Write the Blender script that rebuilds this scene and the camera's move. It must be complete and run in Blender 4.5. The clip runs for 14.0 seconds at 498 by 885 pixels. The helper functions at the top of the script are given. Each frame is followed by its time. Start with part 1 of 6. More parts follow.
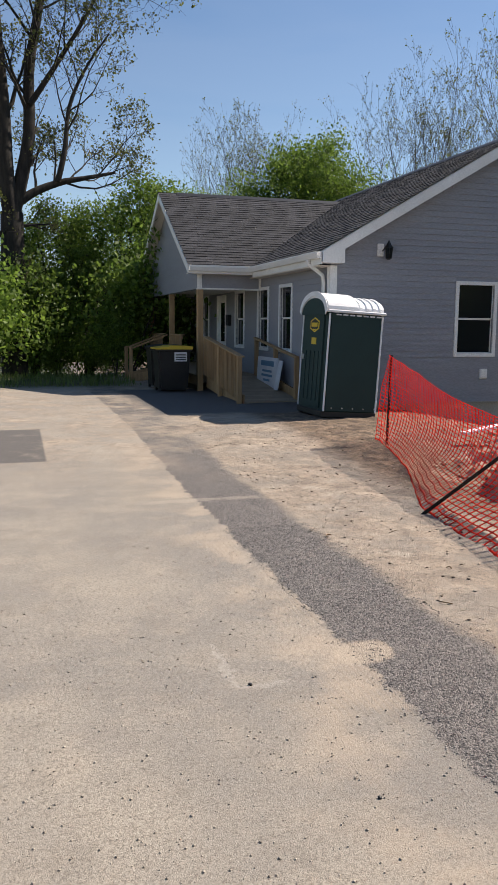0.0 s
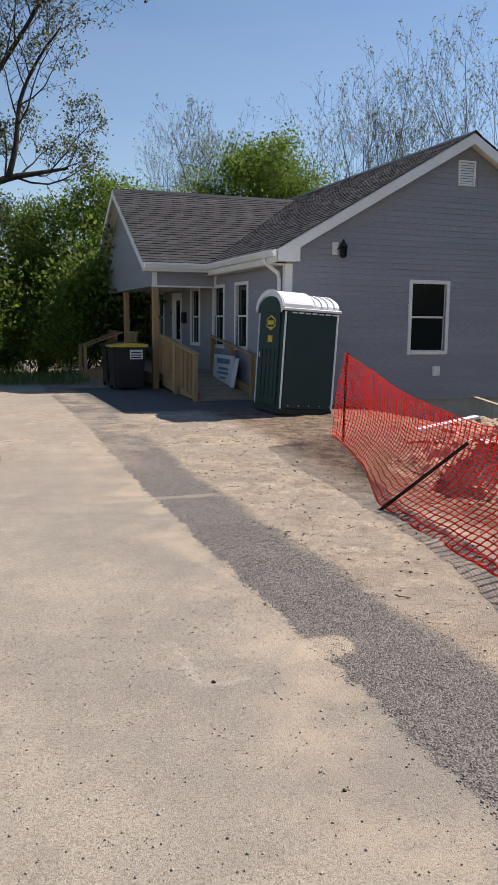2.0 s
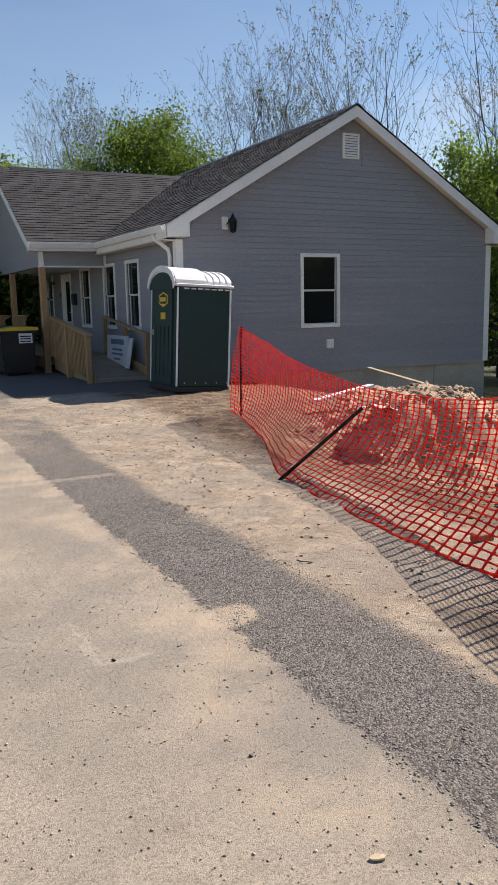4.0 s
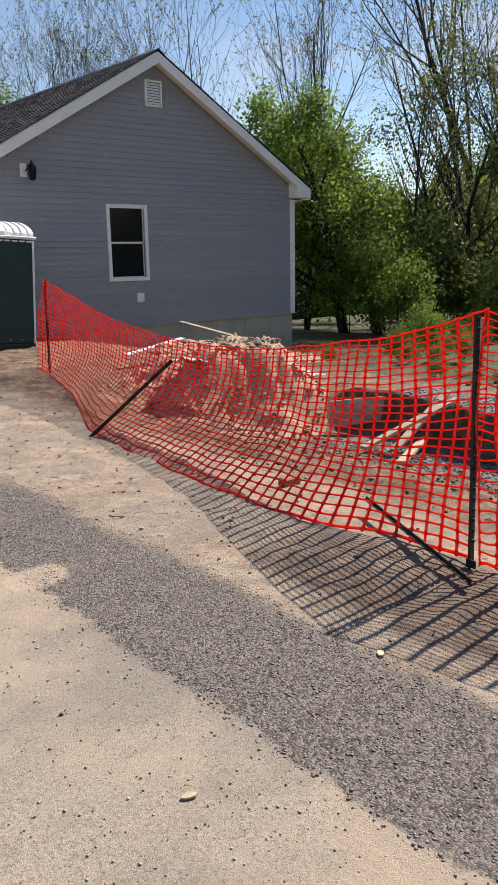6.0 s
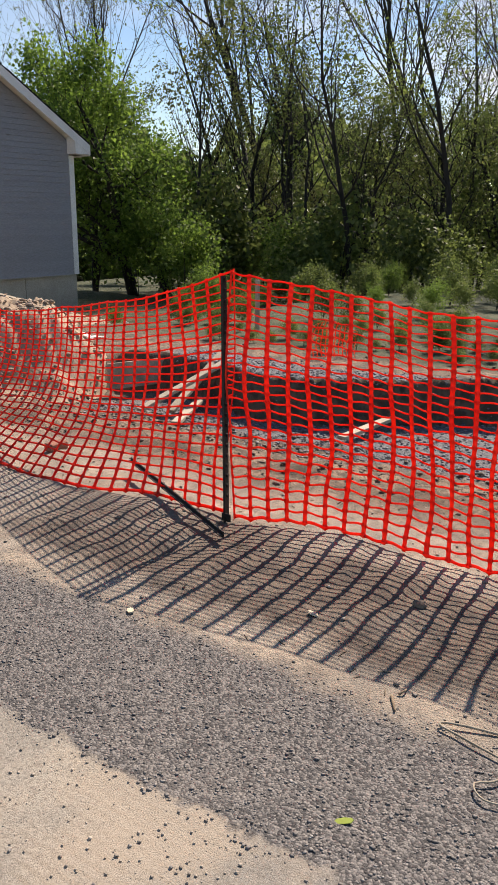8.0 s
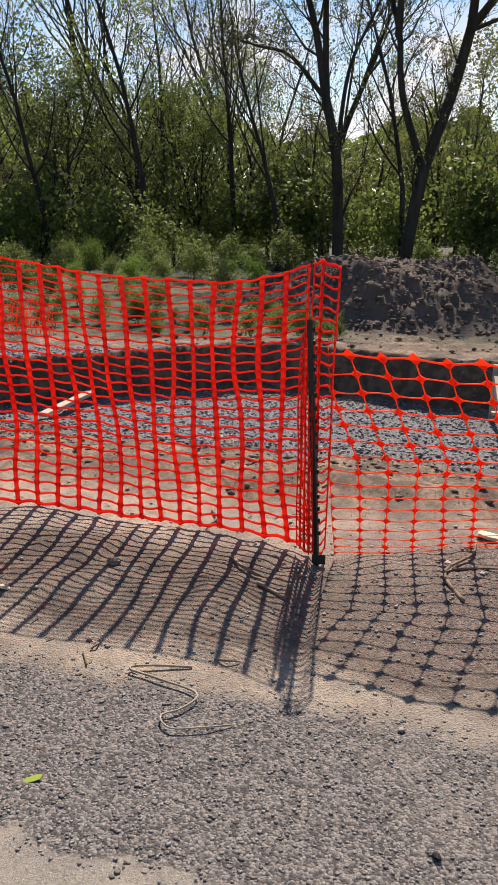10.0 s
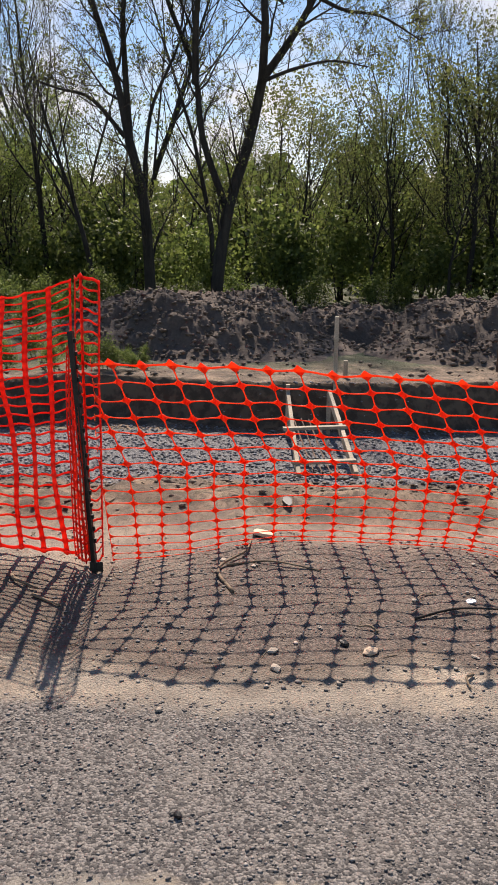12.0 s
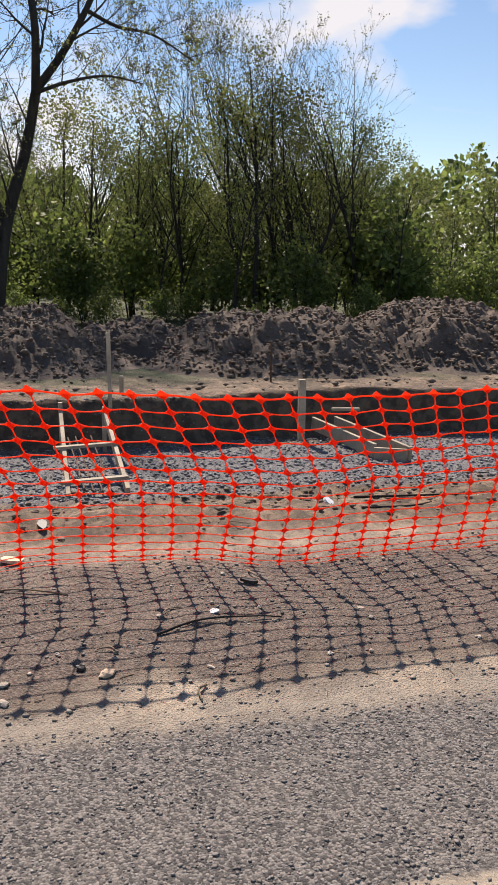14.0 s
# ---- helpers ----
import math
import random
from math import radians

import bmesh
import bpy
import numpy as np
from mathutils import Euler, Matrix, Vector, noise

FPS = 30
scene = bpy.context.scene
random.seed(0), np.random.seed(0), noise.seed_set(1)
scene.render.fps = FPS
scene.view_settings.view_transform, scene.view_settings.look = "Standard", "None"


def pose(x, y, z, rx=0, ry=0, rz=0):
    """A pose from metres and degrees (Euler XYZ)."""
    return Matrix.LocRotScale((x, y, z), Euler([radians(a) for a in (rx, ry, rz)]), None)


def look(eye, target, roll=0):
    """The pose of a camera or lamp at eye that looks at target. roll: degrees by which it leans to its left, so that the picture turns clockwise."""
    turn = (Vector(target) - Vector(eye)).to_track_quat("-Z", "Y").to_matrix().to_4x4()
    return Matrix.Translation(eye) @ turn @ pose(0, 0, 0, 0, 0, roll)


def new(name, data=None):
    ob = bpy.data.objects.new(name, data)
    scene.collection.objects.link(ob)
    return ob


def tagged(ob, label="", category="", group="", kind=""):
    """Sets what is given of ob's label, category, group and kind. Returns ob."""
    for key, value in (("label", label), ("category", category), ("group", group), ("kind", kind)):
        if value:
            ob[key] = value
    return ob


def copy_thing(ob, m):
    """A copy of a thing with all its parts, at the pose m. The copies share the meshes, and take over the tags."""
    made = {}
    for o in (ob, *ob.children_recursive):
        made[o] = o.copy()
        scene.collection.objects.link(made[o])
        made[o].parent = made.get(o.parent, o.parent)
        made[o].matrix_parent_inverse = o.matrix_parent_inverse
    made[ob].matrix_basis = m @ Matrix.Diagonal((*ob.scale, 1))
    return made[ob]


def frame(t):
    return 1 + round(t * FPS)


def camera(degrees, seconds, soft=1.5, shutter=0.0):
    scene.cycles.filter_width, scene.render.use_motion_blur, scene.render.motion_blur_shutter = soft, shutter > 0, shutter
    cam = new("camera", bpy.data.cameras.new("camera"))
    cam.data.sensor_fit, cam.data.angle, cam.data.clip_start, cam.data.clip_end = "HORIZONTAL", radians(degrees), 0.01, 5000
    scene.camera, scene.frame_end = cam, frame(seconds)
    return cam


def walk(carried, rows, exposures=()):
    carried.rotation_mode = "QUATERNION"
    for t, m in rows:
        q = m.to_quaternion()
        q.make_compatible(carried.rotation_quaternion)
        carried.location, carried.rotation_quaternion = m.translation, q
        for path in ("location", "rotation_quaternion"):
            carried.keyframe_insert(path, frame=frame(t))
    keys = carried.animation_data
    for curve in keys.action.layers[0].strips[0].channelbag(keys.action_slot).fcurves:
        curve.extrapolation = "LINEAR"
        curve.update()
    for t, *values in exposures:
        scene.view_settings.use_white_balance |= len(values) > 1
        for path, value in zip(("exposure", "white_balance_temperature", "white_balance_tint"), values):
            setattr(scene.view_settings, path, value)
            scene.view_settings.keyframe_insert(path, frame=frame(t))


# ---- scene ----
cam = camera(34.8, 14.0)
PATH = [
    (0, (-0.011, -0.035, 1.755), (0.553, 1.862, 1.464), 0.5),
    (0.5, (-0.031, -0.061, 1.772), (0.594, 1.818, 1.495), 0.6),
    (1, (-0.026, -0.046, 1.761), (0.628, 1.824, 1.49), 0.8),
    (1.5, (-0.035, -0.044, 1.763), (0.638, 1.819, 1.487), 0.9),
    (2, (-0.047, -0.038, 1.76), (0.624, 1.823, 1.464), 0.6),
    (2.2, (-0.047, -0.032, 1.76), (0.625, 1.827, 1.453), 0.5),
    (4.3, (0.068, 0.046, 1.648), (1.019, 1.77, 1.297), -1.4),
    (4.5, (0.082, 0.049, 1.644), (1.073, 1.748, 1.285), -1.5),
    (5, (0.089, 0.033, 1.638), (1.181, 1.664, 1.254), -1.4),
    (5.5, (0.11, 0.037, 1.631), (1.286, 1.599, 1.209), -1.2),
    (6, (0.121, 0.025, 1.623), (1.375, 1.515, 1.166), -1.0),
    (6.5, (0.136, 0.01, 1.62), (1.469, 1.42, 1.136), -0.8),
    (7, (0.142, -0.027, 1.621), (1.547, 1.307, 1.126), -0.6),
    (7.5, (0.201, -0.108, 1.623), (1.7, 1.109, 1.101), -0.1),
    (8, (0.274, -0.169, 1.617), (1.844, 0.941, 1.068), 0.5),
    (8.5, (0.319, -0.245, 1.61), (1.955, 0.754, 1.037), 0.8),
    (9, (0.357, -0.264, 1.601), (2.087, 0.534, 0.994), 1.2),
    (9.2, (0.356, -0.261, 1.605), (2.117, 0.458, 0.987), 1.2),
    (11.3, (0.235, -0.62, 1.409), (2.158, -0.395, 0.907), -0.4),
    (11.5, (0.229, -0.626, 1.412), (2.156, -0.448, 0.908), -0.3),
    (12, (0.211, -0.678, 1.433), (2.149, -0.588, 0.946), 0.3),
    (12.5, (0.228, -0.777, 1.44), (2.179, -0.801, 1.002), 1.0),
    (13, (0.239, -0.847, 1.446), (2.193, -0.964, 1.039), 1.1),
    (13.5, (0.23, -0.925, 1.446), (2.174, -1.132, 1.023), 0.7),
    (14, (0.222, -0.977, 1.441), (2.132, -1.365, 0.991), 0.5),
]
walk(cam, [(t, look(eye, target, roll)) for t, eye, target, roll in PATH], [(0, 0.49, 7200, 15), (2.2, 0.49, 7200, 15), (4.3, 0.53, 7450, 16), (9.2, 0.55, 7450, 17), (11.3, 0.52, 7450, 18), (14, 0.52, 7450, 18)])

# ---------------------------------------------------------------- light
SUN_DIR = Vector((0.99, 0.12, 1.03)).normalized()
world = bpy.data.worlds.new("sky")
scene.world = world
world.use_nodes = True
wn, wl = world.node_tree.nodes, world.node_tree.links
wn.clear()
w_out = wn.new("ShaderNodeOutputWorld")
w_bg = wn.new("ShaderNodeBackground")
w_sky = wn.new("ShaderNodeTexSky")
w_sky.sky_type = "NISHITA"
w_sky.sun_disc = False
w_sky.sun_elevation = math.asin(SUN_DIR.z)
w_sky.sun_rotation = math.atan2(SUN_DIR.x, SUN_DIR.y)
w_sky.air_density, w_sky.dust_density, w_sky.ozone_density = 1.0, 0.05, 3.2
w_co = wn.new("ShaderNodeTexCoord")
w_map = wn.new("ShaderNodeMapping")
w_map.inputs["Rotation"].default_value = (0, 0, 0.9)
w_map.inputs["Scale"].default_value = (1.0, 3.6, 7.0)
w_noise = wn.new("ShaderNodeTexNoise")
w_noise.inputs["Scale"].default_value = 1.5
w_noise.inputs["Detail"].default_value = 6
w_noise.inputs["Distortion"].default_value = 0.5
w_ramp = wn.new("ShaderNodeValToRGB")
w_ramp.color_ramp.elements[0].position, w_ramp.color_ramp.elements[1].position = 0.45, 0.64
w_mix = wn.new("ShaderNodeMixRGB")
w_mix.inputs["Color2"].default_value = (7.2, 7.6, 8.2, 1)
w_amt = wn.new("ShaderNodeMath")
w_amt.operation = "MULTIPLY"
w_amt.inputs[1].default_value = 0.9
wl.new(w_co.outputs["Generated"], w_map.inputs["Vector"])
wl.new(w_map.outputs[0], w_noise.inputs["Vector"])
wl.new(w_noise.outputs["Fac"], w_ramp.inputs["Fac"])
w_sep = wn.new("ShaderNodeSeparateXYZ")
w_side = wn.new("ShaderNodeMapRange")
w_side.inputs["From Min"].default_value, w_side.inputs["From Max"].default_value = 0.58, 0.90
w_side.inputs["To Min"].default_value = 0.05
w_mul = wn.new("ShaderNodeMath")
w_mul.operation = "MULTIPLY"
wl.new(w_co.outputs["Generated"], w_sep.inputs[0])
wl.new(w_sep.outputs["X"], w_side.inputs["Value"])
wl.new(w_ramp.outputs["Color"], w_mul.inputs[0])
wl.new(w_side.outputs[0], w_mul.inputs[1])
wl.new(w_mul.outputs[0], w_amt.inputs[0])
wl.new(w_amt.outputs[0], w_mix.inputs["Fac"])
w_sat = wn.new("ShaderNodeHueSaturation")
w_sat.inputs["Saturation"].default_value = 1.08
w_sat.inputs["Value"].default_value = 1.12
wl.new(w_sky.outputs["Color"], w_sat.inputs["Color"])
wl.new(w_sat.outputs["Color"], w_mix.inputs["Color1"])
wl.new(w_mix.outputs["Color"], w_bg.inputs["Color"])
w_bg.inputs["Strength"].default_value = 0.085
wl.new(w_bg.outputs[0], w_out.inputs["Surface"])

sun = new("sun", bpy.data.lights.new("sun", "SUN"))
sun.data.energy, sun.data.angle, sun.data.color = 5.0, radians(0.55), (1.0, 0.965, 0.91)
sun.matrix_world = look(SUN_DIR * 50, (0, 0, 0))


# ---------------------------------------------------------------- materials
def shader(name):
    m = bpy.data.materials.new(name)
    m.use_nodes = True
    return m, m.node_tree.nodes, m.node_tree.links, m.node_tree.nodes["Principled BSDF"]


def material(name, a, b, scale=6.0, rough=0.8, bump=0.2, fine=90.0, metal=0.0, rnd=0.12, stretch=(1, 1, 1), island=False):
    """Two colours mixed by a broad noise, a fine grain over it, a spread from piece to piece, and a fine relief."""
    m, n, l, bs = shader(name)
    geo = n.new("ShaderNodeNewGeometry")
    mp = n.new("ShaderNodeMapping")
    mp.inputs["Scale"].default_value = stretch
    l.new(geo.outputs["Position"], mp.inputs["Vector"])
    broad = n.new("ShaderNodeTexNoise")
    broad.inputs["Scale"].default_value, broad.inputs["Detail"].default_value = scale, 5
    grain = n.new("ShaderNodeTexNoise")
    grain.inputs["Scale"].default_value, grain.inputs["Detail"].default_value = fine, 3
    l.new(mp.outputs[0], broad.inputs["Vector"])
    l.new(mp.outputs[0], grain.inputs["Vector"])
    ramp = n.new("ShaderNodeValToRGB")
    ramp.color_ramp.elements[0].position, ramp.color_ramp.elements[1].position = 0.35, 0.68
    ramp.color_ramp.elements[0].color, ramp.color_ramp.elements[1].color = (*a, 1), (*b, 1)
    l.new(broad.outputs["Fac"], ramp.inputs["Fac"])
    info = n.new("ShaderNodeObjectInfo")
    spread = n.new("ShaderNodeMapRange")
    spread.inputs["To Min"].default_value, spread.inputs["To Max"].default_value = 1 - rnd, 1 + rnd
    l.new(geo.outputs["Random Per Island"] if island else info.outputs["Random"], spread.inputs["Value"])
    g2 = n.new("ShaderNodeMapRange")
    g2.inputs["From Min"].default_value, g2.inputs["From Max"].default_value = 0.3, 0.7
    g2.inputs["To Min"].default_value, g2.inputs["To Max"].default_value = 0.84, 1.16
    l.new(grain.outputs["Fac"], g2.inputs["Value"])
    mul = n.new("ShaderNodeMath")
    mul.operation = "MULTIPLY"
    l.new(spread.outputs[0], mul.inputs[0])
    l.new(g2.outputs[0], mul.inputs[1])
    tint = n.new("ShaderNodeVectorMath")
    tint.operation = "SCALE"
    l.new(ramp.outputs["Color"], tint.inputs[0])
    l.new(mul.outputs[0], tint.inputs["Scale"])
    l.new(tint.outputs[0], bs.inputs["Base Color"])
    bs.inputs["Roughness"].default_value, bs.inputs["Metallic"].default_value = rough, metal
    if bump:
        bp = n.new("ShaderNodeBump")
        bp.inputs["Strength"].default_value, bp.inputs["Distance"].default_value = bump, 0.01
        l.new(grain.outputs["Fac"], bp.inputs["Height"])
        l.new(bp.outputs[0], bs.inputs["Normal"])
    return m


def leaf_material(name, a, b, thin=0.6):
    """Leaves: each one a little different, and letting some light through."""
    m, n, l, bs = shader(name)
    geo = n.new("ShaderNodeNewGeometry")
    info = n.new("ShaderNodeObjectInfo")
    ramp = n.new("ShaderNodeValToRGB")
    ramp.color_ramp.elements[0].color, ramp.color_ramp.elements[1].color = (*a, 1), (*b, 1)
    l.new(geo.outputs["Random Per Island"], ramp.inputs["Fac"])
    spread = n.new("ShaderNodeMapRange")
    spread.inputs["To Min"].default_value, spread.inputs["To Max"].default_value = 0.75, 1.25
    l.new(info.outputs["Random"], spread.inputs["Value"])
    tint = n.new("ShaderNodeVectorMath")
    tint.operation = "SCALE"
    l.new(ramp.outputs["Color"], tint.inputs[0])
    l.new(spread.outputs[0], tint.inputs["Scale"])
    l.new(tint.outputs[0], bs.inputs["Base Color"])
    bs.inputs["Roughness"].default_value = 0.55
    tr = n.new("ShaderNodeBsdfTranslucent")
    l.new(tint.outputs[0], tr.inputs["Color"])
    mix = n.new("ShaderNodeMixShader")
    mix.inputs["Fac"].default_value = thin
    l.new(bs.outputs[0], mix.inputs[1])
    l.new(tr.outputs[0], mix.inputs[2])
    l.new(mix.outputs[0], n["Material Output"].inputs["Surface"])
    return m


M = {}
M["siding"] = material("vinyl_siding", (0.255, 0.258, 0.282), (0.285, 0.288, 0.312), 1.2, 0.62, 0.08, 45, rnd=0.03, stretch=(0.4, 0.4, 3))
M["white"] = material("white_trim", (0.74, 0.73, 0.70), (0.82, 0.81, 0.79), 2, 0.5, 0.04, 60, rnd=0.03)
M["soffit"] = material("white_soffit", (0.66, 0.62, 0.56), (0.74, 0.70, 0.64), 2, 0.6, 0.04, 60, rnd=0.02)
M["shingle"] = material("asphalt_shingle", (0.019, 0.020, 0.024), (0.038, 0.039, 0.045), 1.5, 0.95, 0.5, 160, rnd=0.30, island=True)
M["concrete"] = material("foundation_concrete", (0.33, 0.30, 0.25), (0.42, 0.39, 0.33), 1.6, 0.9, 0.3, 50)
M["wood"] = material("new_lumber", (0.31, 0.185, 0.09), (0.42, 0.27, 0.135), 3, 0.75, 0.2, 60, rnd=0.16, stretch=(4, 4, 0.5))
M["wood_old"] = material("weathered_lumber", (0.30, 0.25, 0.18), (0.46, 0.39, 0.29), 5, 0.85, 0.3, 80, rnd=0.15)
M["deck"] = material("deck_lumber", (0.26, 0.21, 0.15), (0.34, 0.27, 0.19), 4, 0.8, 0.2, 60, rnd=0.12)
M["green"] = material("dark_green_plastic", (0.004, 0.026, 0.024), (0.007, 0.034, 0.031), 1.5, 0.6, 0.12, 120, rnd=0.04)
M["potty_white"] = material("white_plastic", (0.70, 0.71, 0.72), (0.80, 0.80, 0.80), 2, 0.45, 0.05, 80, rnd=0.02)
M["yellow"] = material("yellow_plastic", (0.62, 0.42, 0.03), (0.72, 0.50, 0.05), 4, 0.5, 0.05, 80)
M["black"] = material("black_plastic", (0.007, 0.007, 0.007), (0.015, 0.014, 0.014), 4, 0.5, 0.1, 80)
M["iron"] = material("dark_green_steel", (0.010, 0.013, 0.012), (0.035, 0.03, 0.025), 9, 0.55, 0.2, 120, metal=0.3)
M["metal"] = material("zinc_steel", (0.42, 0.42, 0.43), (0.55, 0.55, 0.56), 9, 0.4, 0.05, 90, metal=0.9)
M["sign_white"] = material("sign_board", (0.62, 0.64, 0.66), (0.72, 0.73, 0.74), 4, 0.5, 0.02, 60)
M["sign_blue"] = material("sign_print", (0.10, 0.20, 0.30), (0.14, 0.26, 0.38), 4, 0.5, 0.02, 60)
M["stone"] = material("loose_stone", (0.24, 0.20, 0.16), (0.44, 0.38, 0.31), 9, 0.9, 0.4, 120, rnd=0.35, island=True)
M["gravel"] = material("crushed_stone", (0.15, 0.152, 0.16), (0.28, 0.278, 0.28), 9, 0.85, 0.3, 90, rnd=0.45, island=True)
M["chips"] = material("asphalt_gravel", (0.12, 0.108, 0.100), (0.26, 0.236, 0.212), 9, 0.85, 0.3, 90, rnd=0.35, island=True)
M["soil"] = material("dug_soil", (0.072, 0.054, 0.042), (0.140, 0.105, 0.081), 1.6, 0.97, 0.9, 30, rnd=0.0)
M["redsoil"] = material("dug_clay", (0.32, 0.235, 0.16), (0.45, 0.34, 0.24), 1.6, 0.97, 0.9, 30, rnd=0.0)
M["clod"] = material("soil_clod", (0.11, 0.080, 0.060), (0.22, 0.165, 0.122), 5, 0.97, 0.6, 60, rnd=0.25, island=True)
M["redclod"] = material("clay_clod", (0.26, 0.19, 0.135), (0.44, 0.33, 0.24), 5, 0.97, 0.6, 60, rnd=0.4, island=True)
M["twig"] = material("dry_twig", (0.16, 0.11, 0.07), (0.30, 0.22, 0.14), 12, 0.9, 0.3, 120)
M["bark"] = material("bark", (0.018, 0.015, 0.012), (0.045, 0.038, 0.030), 3, 0.95, 0.9, 24, rnd=0.25, stretch=(3, 3, 0.6))
M["brick"] = material("clay_brick", (0.22, 0.09, 0.055), (0.34, 0.15, 0.10), 14, 0.9, 0.4, 90)
M["plastic_sheet"] = material("clear_sheeting", (0.62, 0.60, 0.58), (0.78, 0.76, 0.74), 5, 0.35, 0.3, 30)
M["rebar"] = material("rusty_bar", (0.07, 0.045, 0.035), (0.15, 0.08, 0.05), 14, 0.7, 0.3, 120, metal=0.4)
M["lush"] = leaf_material("maple_leaves", (0.070, 0.130, 0.020), (0.20, 0.300, 0.052))
M["wild"] = leaf_material("woodland_leaves", (0.068, 0.105, 0.026), (0.215, 0.265, 0.072))
M["spring"] = leaf_material("spring_leaves", (0.078, 0.098, 0.028), (0.195, 0.210, 0.066))
M["gold"] = leaf_material("yellow_green_leaves", (0.10, 0.118, 0.028), (0.21, 0.222, 0.062))
M["grass"] = leaf_material("grass_blades", (0.05, 0.10, 0.015), (0.15, 0.19, 0.05), 0.3)
M["cut"] = material("fresh_cut_wood", (0.52, 0.42, 0.28), (0.62, 0.52, 0.37), 14, 0.8, 0.2, 90)
M["leaf"] = leaf_material("fallen_leaf", (0.35, 0.42, 0.06), (0.42, 0.48, 0.08), 0.2)


def net_material(name, a, b):
    m, n, l, bs = shader(name)
    geo = n.new("ShaderNodeNewGeometry")
    nz = n.new("ShaderNodeTexNoise")
    nz.inputs["Scale"].default_value, nz.inputs["Detail"].default_value = 7, 4
    l.new(geo.outputs["Position"], nz.inputs["Vector"])
    ramp = n.new("ShaderNodeValToRGB")
    ramp.color_ramp.elements[0].position, ramp.color_ramp.elements[1].position = 0.3, 0.7
    ramp.color_ramp.elements[0].color, ramp.color_ramp.elements[1].color = (*a, 1), (*b, 1)
    l.new(nz.outputs["Fac"], ramp.inputs["Fac"])
    l.new(ramp.outputs["Color"], bs.inputs["Base Color"])
    bs.inputs["Roughness"].default_value = 0.38
    tr = n.new("ShaderNodeBsdfTranslucent")
    l.new(ramp.outputs["Color"], tr.inputs["Color"])
    mix = n.new("ShaderNodeMixShader")
    mix.inputs["Fac"].default_value = 0.72
    l.new(bs.outputs[0], mix.inputs[1])
    l.new(tr.outputs[0], mix.inputs[2])
    l.new(mix.outputs[0], n["Material Output"].inputs["Surface"])
    return m


M["net"] = net_material("orange_red_plastic", (0.80, 0.050, 0.028), (0.93, 0.105, 0.052))
M["net_b"] = net_material("faded_orange_plastic", (0.93, 0.12, 0.04), (0.97, 0.18, 0.06))

m_glass, gn, gl, gb = shader("window_glass")
gb.inputs["Base Color"].default_value = (0.012, 0.014, 0.015, 1)
gb.inputs["Roughness"].default_value = 0.06
gb.inputs["IOR"].default_value = 1.45
gb.inputs["Specular IOR Level"].default_value = 0.5
M["glass"] = m_glass


# ---------------------------------------------------------------- mesh helpers
def thing(name, label, category, at=(0, 0, 0), group="", kind=""):
    ob = new(name)
    ob.location = at
    ob.empty_display_size = 0.1
    return tagged(ob, label, category, group, kind)


def obj(name, me, mat, parent=None, label=""):
    me.materials.clear()
    me.materials.append(mat)
    ob = new(name, me)
    if parent is not None:
        ob.parent = parent
        up, at = parent, Vector((0, 0, 0))
        while up is not None:
            at += up.location
            up = up.parent
        ob.location = -at
    return tagged(ob, label)


def part(name, bm, mat, parent=None, label="", smooth=False):
    """Links a bmesh, given in the world's metres, as one mesh object under a thing or a part."""
    me = bpy.data.meshes.new(name)
    bm.to_mesh(me)
    bm.free()
    if smooth:
        me.polygons.foreach_set("use_smooth", [True] * len(me.polygons))
    return obj(name, me, mat, parent, label)


def raw(name, verts, faces, mat, parent=None, label="", smooth=False):
    me = bpy.data.meshes.new(name)
    me.from_pydata([tuple(map(float, v)) for v in verts], [], [tuple(map(int, f)) for f in faces])
    me.update()
    if smooth:
        me.polygons.foreach_set("use_smooth", [True] * len(me.polygons))
    return obj(name, me, mat, parent, label)


def fast(name, verts, faces, mat, parent=None, label="", smooth=False):
    """As raw(), from arrays with all faces of one size."""
    verts, faces = np.asarray(verts, np.float32), np.asarray(faces, np.int32)
    me = bpy.data.meshes.new(name)
    k = faces.shape[1]
    me.vertices.add(len(verts))
    me.vertices.foreach_set("co", verts.ravel())
    me.loops.add(faces.size)
    me.loops.foreach_set("vertex_index", faces.ravel())
    me.polygons.add(len(faces))
    me.polygons.foreach_set("loop_start", np.arange(0, faces.size, k, dtype=np.int32))
    if smooth:
        me.polygons.foreach_set("use_smooth", [True] * len(faces))
    me.update(calc_edges=True)
    me.validate()
    return obj(name, me, mat, parent, label)


def box(bm, lo, hi, bevel=0.0):
    lo, hi = Vector(lo), Vector(hi)
    mid, size = (lo + hi) / 2, hi - lo
    made = bmesh.ops.create_cube(bm, size=1, matrix=Matrix.Translation(mid) @ Matrix.Diagonal((*size, 1)))
    if bevel:
        edges = list({e for v in made["verts"] for e in v.link_edges})
        bmesh.ops.bevel(bm, geom=edges, offset=bevel, segments=1, affect="EDGES")
    return bm


def block(lo, hi, bevel=0.0):
    return box(bmesh.new(), lo, hi, bevel)


